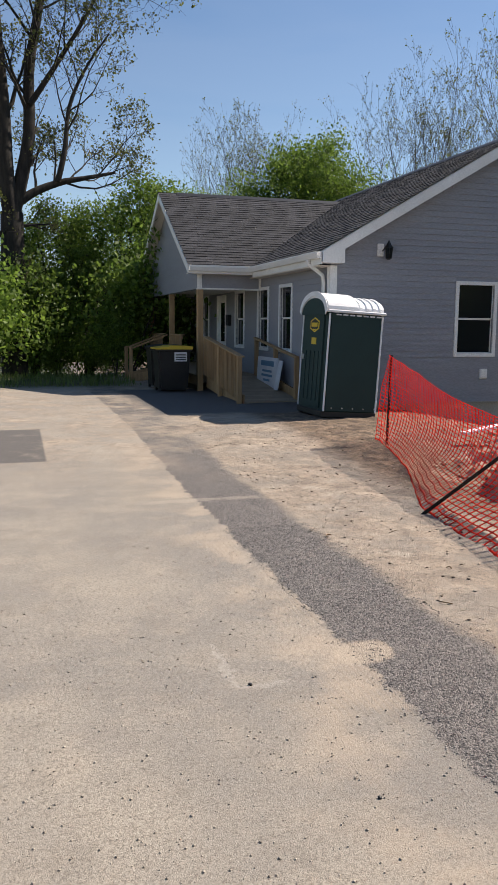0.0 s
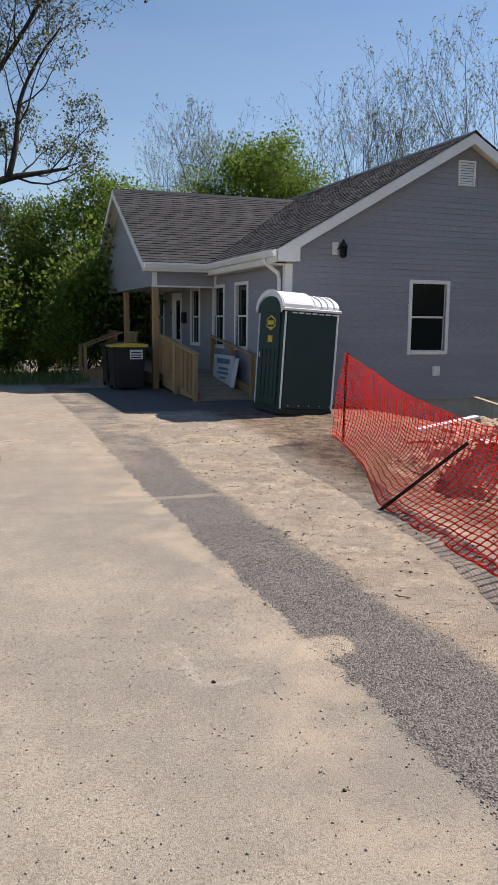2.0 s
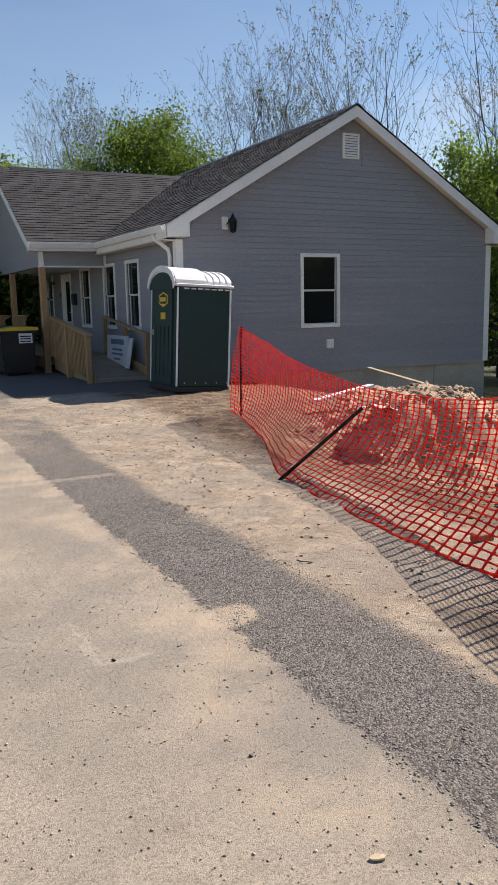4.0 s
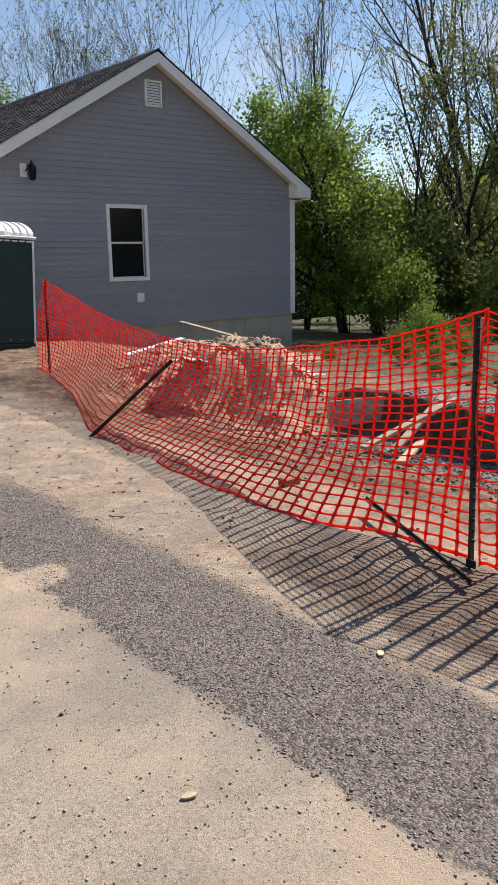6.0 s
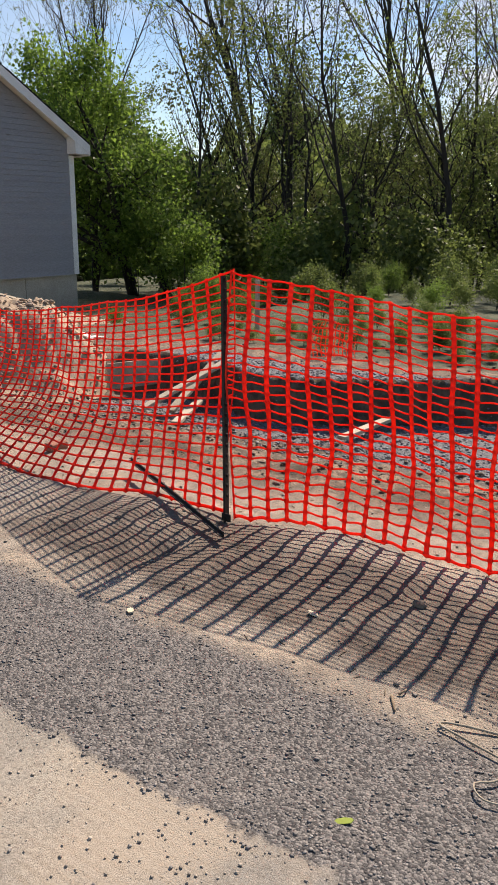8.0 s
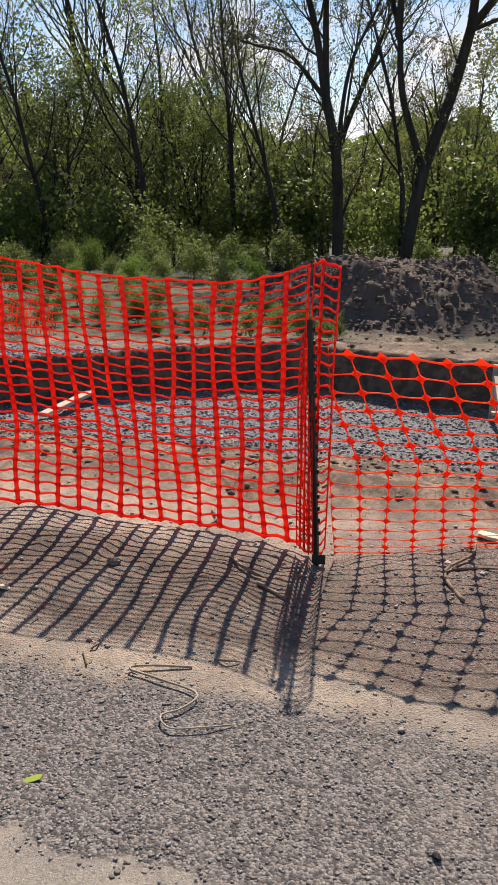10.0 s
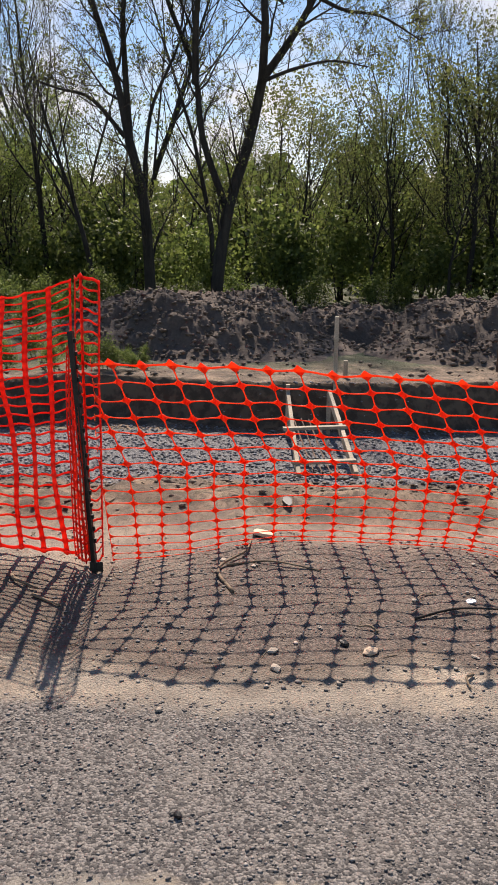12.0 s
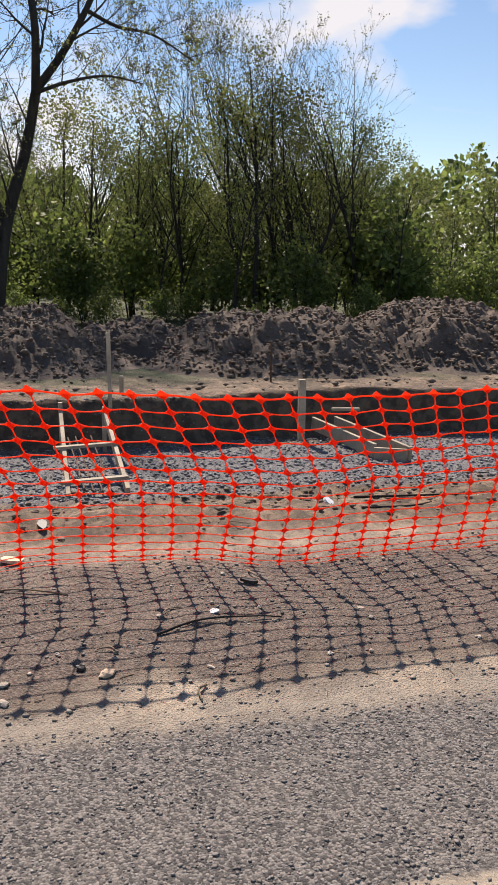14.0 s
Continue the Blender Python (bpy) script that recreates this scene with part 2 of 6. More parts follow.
def beam(bm, a, b, w, h, bevel=0.0):
    """A bar from a to b, w wide and h high, its height kept upright."""
    a, b = Vector(a), Vector(b)
    d = b - a
    side = d.cross(Vector((0, 0, 1)))
    side = side.normalized() if side.length > 1e-5 else Vector((1, 0, 0))
    up = side.cross(d).normalized()
    m = Matrix((side * w, d, up * h)).transposed().to_4x4()
    m.translation = (a + b) / 2
    made = bmesh.ops.create_cube(bm, size=1, matrix=m)
    if bevel:
        edges = list({e for v in made["verts"] for e in v.link_edges})
        bmesh.ops.bevel(bm, geom=edges, offset=bevel, segments=1, affect="EDGES")
    return bm


def prism(profile, axis, lo, hi):
    """A flat outline drawn out along an axis: 0: (y, z) along x; 1: (x, z) along y."""
    bm = bmesh.new()
    ring = lambda t: [bm.verts.new((t, p, q) if axis == 0 else (p, t, q)) for p, q in profile]
    a, b = ring(lo), ring(hi)
    n = len(a)
    for i in range(n):
        bm.faces.new((a[i], a[(i + 1) % n], b[(i + 1) % n], b[i]))
    bm.faces.new(a[::-1])
    bm.faces.new(b)
    bmesh.ops.recalc_face_normals(bm, faces=bm.faces)
    return bm


def tube(bm, pts, radii, sides=6):
    pts = [Vector(p) for p in pts]
    rings = []
    for i, p in enumerate(pts):
        d = (pts[min(i + 1, len(pts) - 1)] - pts[max(i - 1, 0)]).normalized()
        s = d.cross(Vector((0.31, 0.2, 0.93)))
        s = s.normalized() if s.length > 1e-4 else Vector((1, 0, 0))
        u = s.cross(d)
        r = radii[i] if hasattr(radii, "__len__") else radii
        rings.append([bm.verts.new(p + (s * math.cos(2 * math.pi * k / sides) + u * math.sin(2 * math.pi * k / sides)) * r) for k in range(sides)])
    for a, b in zip(rings, rings[1:]):
        for k in range(sides):
            bm.faces.new((a[k], a[(k + 1) % sides], b[(k + 1) % sides], b[k]))
    bm.faces.new(rings[0][::-1])
    bm.faces.new(rings[-1])
    return bm


def hashed(i, j, seed):
    h = np.sin(i * 127.1 + j * 311.7 + seed * 74.7) * 43758.5453
    return h - np.floor(h)


def value_noise(x, y, seed=0):
    i, j = np.floor(x), np.floor(y)
    u, v = x - i, y - j
    u, v = u * u * (3 - 2 * u), v * v * (3 - 2 * v)
    a, b = hashed(i, j, seed), hashed(i + 1, j, seed)
    c, d = hashed(i, j + 1, seed), hashed(i + 1, j + 1, seed)
    return (a * (1 - u) + b * u) * (1 - v) + (c * (1 - u) + d * u) * v


def fbm(x, y, seed=0, octaves=4):
    out, amp = 0, 0.5
    for k in range(octaves):
        out = out + amp * (value_noise(x * 2 ** k, y * 2 ** k, seed + k) - 0.5)
        amp *= 0.5
    return out


def step(v, lo, hi):
    t = np.clip((v - lo) / (hi - lo), 0, 1)
    return t * t * (3 - 2 * t)


# ---------------------------------------------------------------- ground
YG, XF, XR = 14.32, 5.85, 13.65          # gable wall, porch-side wall, far wall


def bank_x(y):
    return 8.25 - 1.3 * step(y, 1.5, 4.5) + 0.25 * np.sin(y * 1.3) + 0.5 * fbm(y * 0.9, y * 0 + 3.3, 5)


def ground_z(x, y):
    x, y = np.asarray(x, float), np.asarray(y, float)
    z = 0.18 * step(y, 8.0, 12.8) * (1 - step(x, 6.5, 9))
    z = z - 0.62 * step(x, 7.0, 12.5) * step(y, 7.5, 11.5)
    inside = (1 - step(y, 6.35 + 0.5 * fbm(x * 0.9, x * 0, 8), 6.65 + 0.5 * fbm(x * 0.9, x * 0, 8))) * step(y, -14, -11)
    pad = step(x, 4.5, 6.0) * (1 - step(x, bank_x(y), bank_x(y) + 0.09))
    z = z - 0.40 * pad * inside
    z = z + 0.06 * step(x, bank_x(y), bank_x(y) + 0.1) * (1 - step(x, bank_x(y) + 0.2, bank_x(y) + 1.2)) * inside
    z = z - 0.5 * step(x, 15, 24) - 0.8 * step(y, 24, 34)
    rough = step(x, 2.45, 3.2)
    z = z + rough * (0.032 * fbm(x * 1.3, y * 1.3, 1) + 0.045 * fbm(x * 5, y * 5, 2) + 0.022 * np.abs(fbm(x * 11, y * 11, 12)))
    churned = step(x, 3.95, 4.4) * (1 - step(x, 6.1, 6.6)) * inside
    z = z + churned * (0.15 * fbm(x * 2.6, y * 2.6, 9) + 0.10 * np.abs(fbm(x * 7, y * 7, 19)) + 0.06 * step(x, 5.0, 5.8))
    strip = step(x, 1.66 + 0.1 * fbm(y * 1.2, y * 0, 4), 1.72 + 0.1 * fbm(y * 1.2, y * 0, 4)) * (1 - step(x, 2.35, 2.6)) * (1 - step(y, 9, 11))
    z = z + strip * (0.006 + 0.012 * fbm(x * 14, y * 14, 3))
    return z + 0.012 * fbm(x * 0.8, y * 0.8, 6)


def axis(lo, d_lo, d_hi, hi, fine):
    inner = np.arange(d_lo, d_hi + fine / 2, fine)
    out, s, v = [], fine, d_hi
    while v < hi:
        s *= 1.16
        v += s
        out.append(v)
    low, s, v = [], fine, d_lo
    while v > lo:
        s *= 1.16
        v -= s
        low.append(v)
    return np.array(low[::-1] + list(inner) + out)


gx, gy = axis(-900, 1.2, 9.2, 900, 0.05), axis(-900, -4.5, 13.2, 900, 0.055)
GX, GY = np.meshgrid(gx, gy, indexing="ij")
gv = np.stack([GX, GY, ground_z(GX, GY)], -1).reshape(-1, 3)
ii, jj = np.meshgrid(np.arange(len(gx) - 1), np.arange(len(gy) - 1), indexing="ij")
a0 = (ii * len(gy) + jj).ravel()
gf = np.stack([a0, a0 + len(gy), a0 + len(gy) + 1, a0 + 1], -1)

mg, n, l, bs = shader("yard_ground")
geo = n.new("ShaderNodeNewGeometry")
sep = n.new("ShaderNodeSeparateXYZ")
l.new(geo.outputs["Position"], sep.inputs[0])


def nz(scale, detail=4, rough=0.55, vec=None):
    t = n.new("ShaderNodeTexNoise")
    t.inputs["Scale"].default_value, t.inputs["Detail"].default_value, t.inputs["Roughness"].default_value = scale, detail, rough
    l.new(vec or geo.outputs["Position"], t.inputs["Vector"])
    return t.outputs["Fac"]


def mth(op, a, b=0.0, c=None):
    t = n.new("ShaderNodeMath")
    t.operation = op
    for k, v in enumerate((a, b) if c is None else (a, b, c)):
        if hasattr(v, "links"):
            l.new(v, t.inputs[k])
        else:
            t.inputs[k].default_value = v
    return t.outputs[0]


def rng(v, lo, hi, to_lo=0.0, to_hi=1.0):
    t = n.new("ShaderNodeMapRange")
    t.interpolation_type = "SMOOTHSTEP"
    for k, q in zip(("From Min", "From Max", "To Min", "To Max"), (lo, hi, to_lo, to_hi)):
        t.inputs[k].default_value = q
    l.new(v, t.inputs["Value"])
    return t.outputs[0]


def mixc(f, a, b):
    t = n.new("ShaderNodeMixRGB")
    for k, v in zip(("Fac", "Color1", "Color2"), (f, a, b)):
        if hasattr(v, "links"):
            l.new(v, t.inputs[k])
        else:
            t.inputs[k].default_value = v if k == "Fac" else (*v, 1)
    return t.outputs[0]


X, Y = sep.outputs["X"], sep.outputs["Y"]
wob = mth("MULTIPLY", mth("SUBTRACT", nz(1.1, 5, 0.6), 0.5), 0.75)
wob_f = mth("MULTIPLY", mth("SUBTRACT", nz(9, 4), 0.5), 0.16)
xw = mth("ADD", mth("ADD", X, wob), wob_f)
xe = mth("ADD", mth("ADD", X, mth("MULTIPLY", wob, 0.2)), wob_f)
grain_a, grain_b, blot, blot_b = nz(150, 4, 0.7), nz(330, 2), nz(0.55, 5), nz(2.6, 5)
speck = n.new("ShaderNodeTexVoronoi")
speck.inputs["Scale"].default_value = 120
l.new(geo.outputs["Position"], speck.inputs["Vector"])
speck_c = n.new("ShaderNodeRGBToBW")
l.new(speck.outputs["Color"], speck_c.inputs[0])
# dusty drive
drive = mixc(rng(blot, 0.36, 0.66), (0.222, 0.207, 0.182), (0.375, 0.330, 0.262))
drive = mixc(rng(blot_b, 0.45, 0.75, 0, 0.6), drive, (0.43, 0.36, 0.275))
drive = mixc(rng(nz(0.9, 6, 0.65), 0.50, 0.68, 0, 0.7), drive, (0.215, 0.197, 0.176))
drive = mixc(rng(nz(60, 6, 0.78), 0.49, 0.60, 0, 0.8), drive, (0.19, 0.165, 0.135))
drive = mixc(rng(nz(85, 5, 0.75), 0.55, 0.66, 0, 0.55), drive, (0.52, 0.46, 0.385))
drive = mixc(rng(nz(3.2, 7, 0.7), 0.52, 0.64, 0, 0.5), drive, (0.225, 0.196, 0.158))
drive = mixc(rng(grain_a, 0.50, 0.66, 0, 0.75), drive, (0.20, 0.17, 0.135))
drive = mixc(rng(grain_b, 0.52, 0.66, 0, 0.45), drive, (0.50, 0.44, 0.365))
drive = mixc(rng(nz(26, 5, 0.7), 0.56, 0.7, 0, 0.4), drive, (0.24, 0.21, 0.175))
drive = mixc(rng(speck_c.outputs[0], 0.70, 0.80, 0, 0.45), drive, (0.15, 0.125, 0.10))
lines = n.new("ShaderNodeTexWave")
lines.bands_direction = "X"
lines.inputs["Scale"].default_value, lines.inputs["Distortion"].default_value, lines.inputs["Detail"].default_value = 9, 3, 3
l.new(geo.outputs["Position"], lines.inputs["Vector"])
tracks = mth("MULTIPLY", mth("MULTIPLY", rng(X, 0.9, 1.3), rng(nz(0.7, 4), 0.48, 0.6)), rng(lines.outputs["Fac"], 0.55, 0.9))
drive = mixc(mth("MULTIPLY", tracks, 0.85), drive, (0.235, 0.20, 0.155))
drive = mixc(mth("MULTIPLY", rng(mth("ADD", X, wob), 1.0, 1.5), rng(nz(1.4, 5), 0.45, 0.62, 0, 0.7)), drive, (0.42, 0.34, 0.255))
# dark binder strip with stones showing
strip_c = mixc(rng(speck_c.outputs[0], 0.2, 0.8), (0.056, 0.052, 0.050), (0.262, 0.236, 0.212))
strip_c = mixc(rng(grain_a, 0.45, 0.60, 0, 0.42), strip_c, (0.05, 0.045, 0.042))
strip_c = mixc(rng(nz(1.3, 6, 0.65), 0.52, 0.75, 0, 0.35), strip_c, (0.27, 0.235, 0.20))
# bare sandy soil
sand = mixc(rng(blot_b, 0.36, 0.64), (0.42, 0.338, 0.252), (0.285, 0.23, 0.175))
sand = mixc(rng(nz(7, 8, 0.75), 0.48, 0.62, 0, 0.75), sand, (0.185, 0.150, 0.118))
sand = mixc(rng(nz(1.8, 6, 0.7), 0.52, 0.64, 0, 0.6), sand, (0.47, 0.40, 0.315))
sand = mixc(rng(nz(24, 7, 0.78), 0.51, 0.62, 0, 0.7), sand, (0.16, 0.135, 0.108))
sand = mixc(rng(nz(1.1, 6, 0.7), 0.46, 0.60, 0, 0.65), sand, (0.255, 0.226, 0.188))
sand = mixc(rng(grain_a, 0.52, 0.66, 0, 0.5), sand, (0.47, 0.385, 0.29))
sand = mixc(rng(grain_b, 0.55, 0.68, 0, 0.5), sand, (0.15, 0.125, 0.10))
# churned earth of the plot
earth = mixc(rng(blot_b, 0.38, 0.62), (0.30, 0.208, 0.138), (0.18, 0.122, 0.083))
earth = mixc(rng(nz(5, 7, 0.72), 0.45, 0.58, 0, 0.85), earth, (0.085, 0.060, 0.043))
earth = mixc(rng(nz(14, 7, 0.75), 0.50, 0.60, 0, 0.6), earth, (0.075, 0.066, 0.034))
earth = mixc(rng(nz(30, 5, 0.7), 0.50, 0.62, 0, 0.7), earth, (0.07, 0.05, 0.036))
turf = mixc(rng(nz(3, 5), 0.4, 0.6), (0.028, 0.045, 0.014), (0.078, 0.078, 0.036))
far_y = rng(Y, 8.0, 11.5)
col = mixc(rng(xe, 1.70, 1.74), drive, strip_c)
col = mixc(mth("MULTIPLY", far_y, rng(nz(1.5, 7, 0.7), 0.38, 0.60)), col, sand)
dx, dy = mth("SUBTRACT", xw, 1.78), mth("SUBTRACT", Y, 3.72)
spill = rng(mth("ADD", mth("MULTIPLY", mth("MULTIPLY", dx, dx), 1.6), mth("MULTIPLY", dy, dy)), 0.030, 0.012)
col = mixc(mth("MULTIPLY", spill, 0.85), col, (0.42, 0.345, 0.26))
seam = mth("MULTIPLY", mth("MULTIPLY", rng(mth("ADD", Y, wob_f), 7.56, 7.62), rng(mth("ADD", Y, wob_f), 7.76, 7.70)), mth("MULTIPLY", rng(X, 1.0, 1.3), rng(X, 2.5, 2.3)))
col = mixc(mth("MULTIPLY", seam, 0.4), col, (0.40, 0.345, 0.275))
chalk_a = mth("MULTIPLY", mth("MULTIPLY", rng(mth("ADD", X, wob_f), 0.97, 0.985), rng(mth("ADD", X, wob_f), 1.02, 1.005)), mth("MULTIPLY", rng(Y, 3.5, 3.53), rng(Y, 4.1, 4.05)))
chalk_b = mth("MULTIPLY", mth("MULTIPLY", rng(mth("ADD", Y, wob_f), 3.47, 3.485), rng(mth("ADD", Y, wob_f), 3.53, 3.515)), mth("MULTIPLY", rng(X, 0.98, 1.0), rng(X, 1.27, 1.22)))
col = mixc(mth("MULTIPLY", mth("ADD", chalk_a, chalk_b), rng(grain_a, 0.4, 0.6, 0.05, 0.4)), col, (0.50, 0.46, 0.40))
near_r = rng(mth("ADD", mth("ADD", mth("ADD", X, mth("MULTIPLY", wob, 0.5)), wob_f), mth("MULTIPLY", rng(Y, 1.0, -1.2), -0.03)), 2.36, 2.52)
col = mixc(near_r, col, sand)
# dark soil tone under the upright net, its cast shadow deepened in the colour
soil_shade_c = mixc(rng(nz(8, 6, 0.7), 0.4, 0.62), (0.165, 0.12, 0.086), (0.085, 0.064, 0.049))
net_shade = mth("MULTIPLY", mth("MULTIPLY", rng(xw, 2.62, 2.8), rng(mth("ADD", X, wob), 3.65, 3.35)), rng(Y, 3.6, 2.9))
col = mixc(mth("MULTIPLY", net_shade, rng(blot_b, 0.3, 0.55, 0.65, 1.0)), col, soil_shade_c)
# grey grit in the soil before the low net
grit = mth("MULTIPLY", rng(Y, 0.6, -0.6), mth("MULTIPLY", rng(xw, 2.62, 2.9), rng(mth("ADD", X, wob_f), 4.1, 3.7)))
col = mixc(mth("MULTIPLY", grit, rng(nz(3.3, 6, 0.65), 0.32, 0.50, 0.5, 1.0)), col, mixc(rng(speck_c.outputs[0], 0.2, 0.8), (0.075, 0.055, 0.046), (0.20, 0.152, 0.122)))
col = mixc(rng(mth("ADD", X, mth("MULTIPLY", wob, 0.6)), 3.85, 4.4), col, earth)
bed = mth("MULTIPLY", mth("MULTIPLY", rng(mth("ADD", X, wob), 5.9, 6.2), rng(X, 8.0, 7.8)), mth("MULTIPLY", rng(Y, 6.4, 5.6), rng(Y, -12, -11)))
col = mixc(bed, col, mixc(rng(speck_c.outputs[0], 0.2, 0.8), (0.07, 0.07, 0.075), (0.22, 0.215, 0.215)))
nsep = n.new("ShaderNodeSeparateXYZ")
l.new(geo.outputs["True Normal"], nsep.inputs[0])
col = mixc(mth("MULTIPLY", rng(nsep.outputs["Z"], 0.8, 0.45), rng(X, 5.5, 6.0)), col, mixc(rng(nz(9, 5), 0.4, 0.6), (0.075, 0.054, 0.036), (0.15, 0.108, 0.070)))
col = mixc(rng(mth("ADD", X, mth("MULTIPLY", wob, 4.0)), 8.9, 10.6), col, turf)
col = mixc(mth("MULTIPLY", rng(mth("ADD", X, wob), 8.3, 9.2), mth("MULTIPLY", rng(mth("ADD", Y, wob), 1.6, 2.6), rng(Y, 9.5, 8.5))), col, turf)
col = mixc(mth("MULTIPLY", rng(Y, 19.5, 21.5), rng(mth("ADD", X, wob), 3.4, 2.4)), col, turf)
# dark paved apron by the ramp and the square trench patch in the drive
apron = mth("MULTIPLY", mth("MULTIPLY", rng(Y, 13.6, 14.1), rng(Y, 19.6, 19.2)), mth("MULTIPLY", rng(xw, 2.2, 2.6), rng(X, 6.0, 5.9)))
col = mixc(apron, col, mixc(rng(grain_a, 0.4, 0.6), (0.075, 0.072, 0.07), (0.12, 0.115, 0.11)))
patch = mth("MULTIPLY", mth("MULTIPLY", rng(Y, 9.95, 10.02), rng(Y, 12.35, 12.28)), mth("MULTIPLY", rng(X, -1.6, -1.55), rng(X, 0.37, 0.33)))
col = mixc(mth("MULTIPLY", patch, rng(blot_b, 0.25, 0.5, 0.5, 0.9)), col, (0.10, 0.092, 0.085))
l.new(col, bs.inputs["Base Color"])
bs.inputs["Roughness"].default_value = 0.93
bp = n.new("ShaderNodeBump")
bp.inputs["Strength"].default_value, bp.inputs["Distance"].default_value = 0.8, 0.007
hgt = mth("ADD", mth("MULTIPLY", grain_a, 0.6), mth("ADD", mth("MULTIPLY", grain_b, 0.3), mth("MULTIPLY", nz(22, 6, 0.7), 0.45)))
hgt = mth("ADD", hgt, mth("MULTIPLY", speck_c.outputs[0], mth("ADD", 0.12, mth("MULTIPLY", mth("MULTIPLY", rng(xe, 1.70, 1.74), rng(xe, 2.6, 2.3)), 0.6))))
hgt = mth("ADD", hgt, mth("MULTIPLY", nz(70, 5, 0.75), 0.6))
stony = rng(xe, 1.70, 1.74)
hgt = mth("ADD", hgt, mth("MULTIPLY", mth("MULTIPLY", speck.outputs["Distance"], stony), -0.9))
hgt = mth("ADD", hgt, mth("MULTIPLY", mth("MULTIPLY", nz(38, 5, 0.7), grit), 1.6))
hgt = mth("ADD", hgt, mth("MULTIPLY", mth("MULTIPLY", nz(13, 7, 0.75), near_r), 2.2))
l.new(hgt, bp.inputs["Height"])
l.new(bp.outputs[0], bs.inputs["Normal"])
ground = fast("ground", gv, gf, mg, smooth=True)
tagged(ground, "dusty paved drive, dark gravel strip and bare sandy soil", "ground", kind="structure")


def gz(x, y):
    return float(ground_z(x, y))


# ---------------------------------------------------------------- house
house = thing("house", "new one-storey house with grey vinyl siding and dark shingle roof", "house", (XF, YG, 0))
RX, RZ, EZ, OV, YB = 9.75, 5.57, 3.15, 0.29, 31.0     # ridge, eaves, overhang, rear end
SL = (RZ - EZ) / (RX - (XF - OV))
WT = 0.15


def wall_top(x):
    return RZ - 0.16 - SL * abs(x - RX)


WIN_Z0, WIN_Z1 = 1.24, 2.60
GW = (8.62, 9.43)
FW = [(16.49, 17.24), (18.15, 18.92), (20.22, 20.98), (24.12, 24.88), (26.77, 27.5)]
DOOR = (22.05, 23.05)

# walls with their openings
bm = bmesh.new()
for x0, x1, z0, z1 in ((XF, GW[0], 0.25, 2.75), (GW[1], XR, 0.25, 2.75), (*GW, 0.25, WIN_Z0), (*GW, WIN_Z1, 2.75)):
    box(bm, (x0, YG, z0), (x1, YG + WT, z1))
gable_wall = part("wall", bm, M["siding"], house, "grey lap-sided gable wall")
pts = [(XF, 2.75), (XR, 2.75), (XR, wall_top(XR)), (RX, wall_top(RX)), (XF, wall_top(XF))]
part("gable_top", prism(pts, 1, YG, YG + WT), M["siding"], house)
bm = bmesh.new()
open_y = sorted([(a, b, WIN_Z0) for a, b in FW] + [(*DOOR, 0.55)])
prev = YG + WT
for a, b, z0 in open_y:
    box(bm, (XF, prev, 0.1), (XF + WT, a, EZ - 0.1))
    box(bm, (XF, a, 0.1), (XF + WT, b, z0))
    box(bm, (XF, a, WIN_Z1), (XF + WT, b, EZ - 0.1))
    prev = b
box(bm, (XF, prev, 0.1), (XF + WT, YB, EZ - 0.1))
front_wall = part("wall", bm, M["siding"], house, "grey lap-sided wall under the porch roof")
part("wall", block((XR - WT, YG + WT, 0.25), (XR, YB, EZ - 0.1)), M["siding"], house)
part("wall", prism([(XF, 0.1), (XR, 0.1), (XR, wall_top(XR)), (RX, wall_top(RX)), (XF, wall_top(XF))], 1, YB - WT, YB - 0.004), M["siding"], house)
part("foundation", block((XF + 0.02, YG + 0.03, -1.0), (XR - 0.02, YB - 0.1, 0.25)), M["concrete"], house, "bare concrete foundation wall")
part("inner_floor", block((XF + WT + 0.01, YG + WT + 0.01, 0.25), (XR - WT - 0.01, YB - WT - 0.01, 0.5)), M["concrete"], house)
for jx in (8.3, 10.75, 12.1):
    part("form_joint", block((jx, YG + 0.018, -0.7), (jx + 0.02, YG + 0.03, 0.24)), M["concrete"], house)


# lap siding, board by board, cut round the openings
EXP = 0.114


def lap(parent, face, at, u0, u1, z, holes, top=None):
    """One course between u0 and u1, its lower edge standing proud."""
    spans = [(u0, u1)]
    for h0, h1, q0, q1 in holes:
        if z + EXP > q0 - 0.075 and z < q1 + 0.075:
            spans = [s for a, b in spans for s in ((a, min(b, h0 - 0.076)), (max(a, h1 + 0.076), b)) if s[1] - s[0] > 0.02]
    for a, b in spans:
        if face == "y":
            bm = prism([(at - 0.019, z), (at - 0.004, z + EXP), (at - 0.001, z + EXP), (at - 0.001, z)], 0, a, b)
        else:
            bm = prism([(at - 0.019, z), (at - 0.004, z + EXP), (at - 0.001, z + EXP), (at - 0.001, z)], 1, a, b)
        part("siding_board", bm, M["siding"], parent)


z = 0.25
while z < RZ - 0.35:
    half = (RZ - 0.17 - (z + EXP) - 0.02) / SL
    lap(gable_wall, "y", YG, max(XF + 0.122, RX - half), min(XR - 0.122, RX + half), z, [(*GW, WIN_Z0, WIN_Z1), (9.58 - 0.0, 9.98, 4.65, 5.0)])
    z += EXP
z = 0.2
while z < EZ - 0.36:
    lap(front_wall, "x", XF, YG + 0.122, YB - 3.0, z, [(a, b, WIN_Z0, WIN_Z1) for a, b in FW] + [(*DOOR, 0.4, WIN_Z1)])
    z += EXP

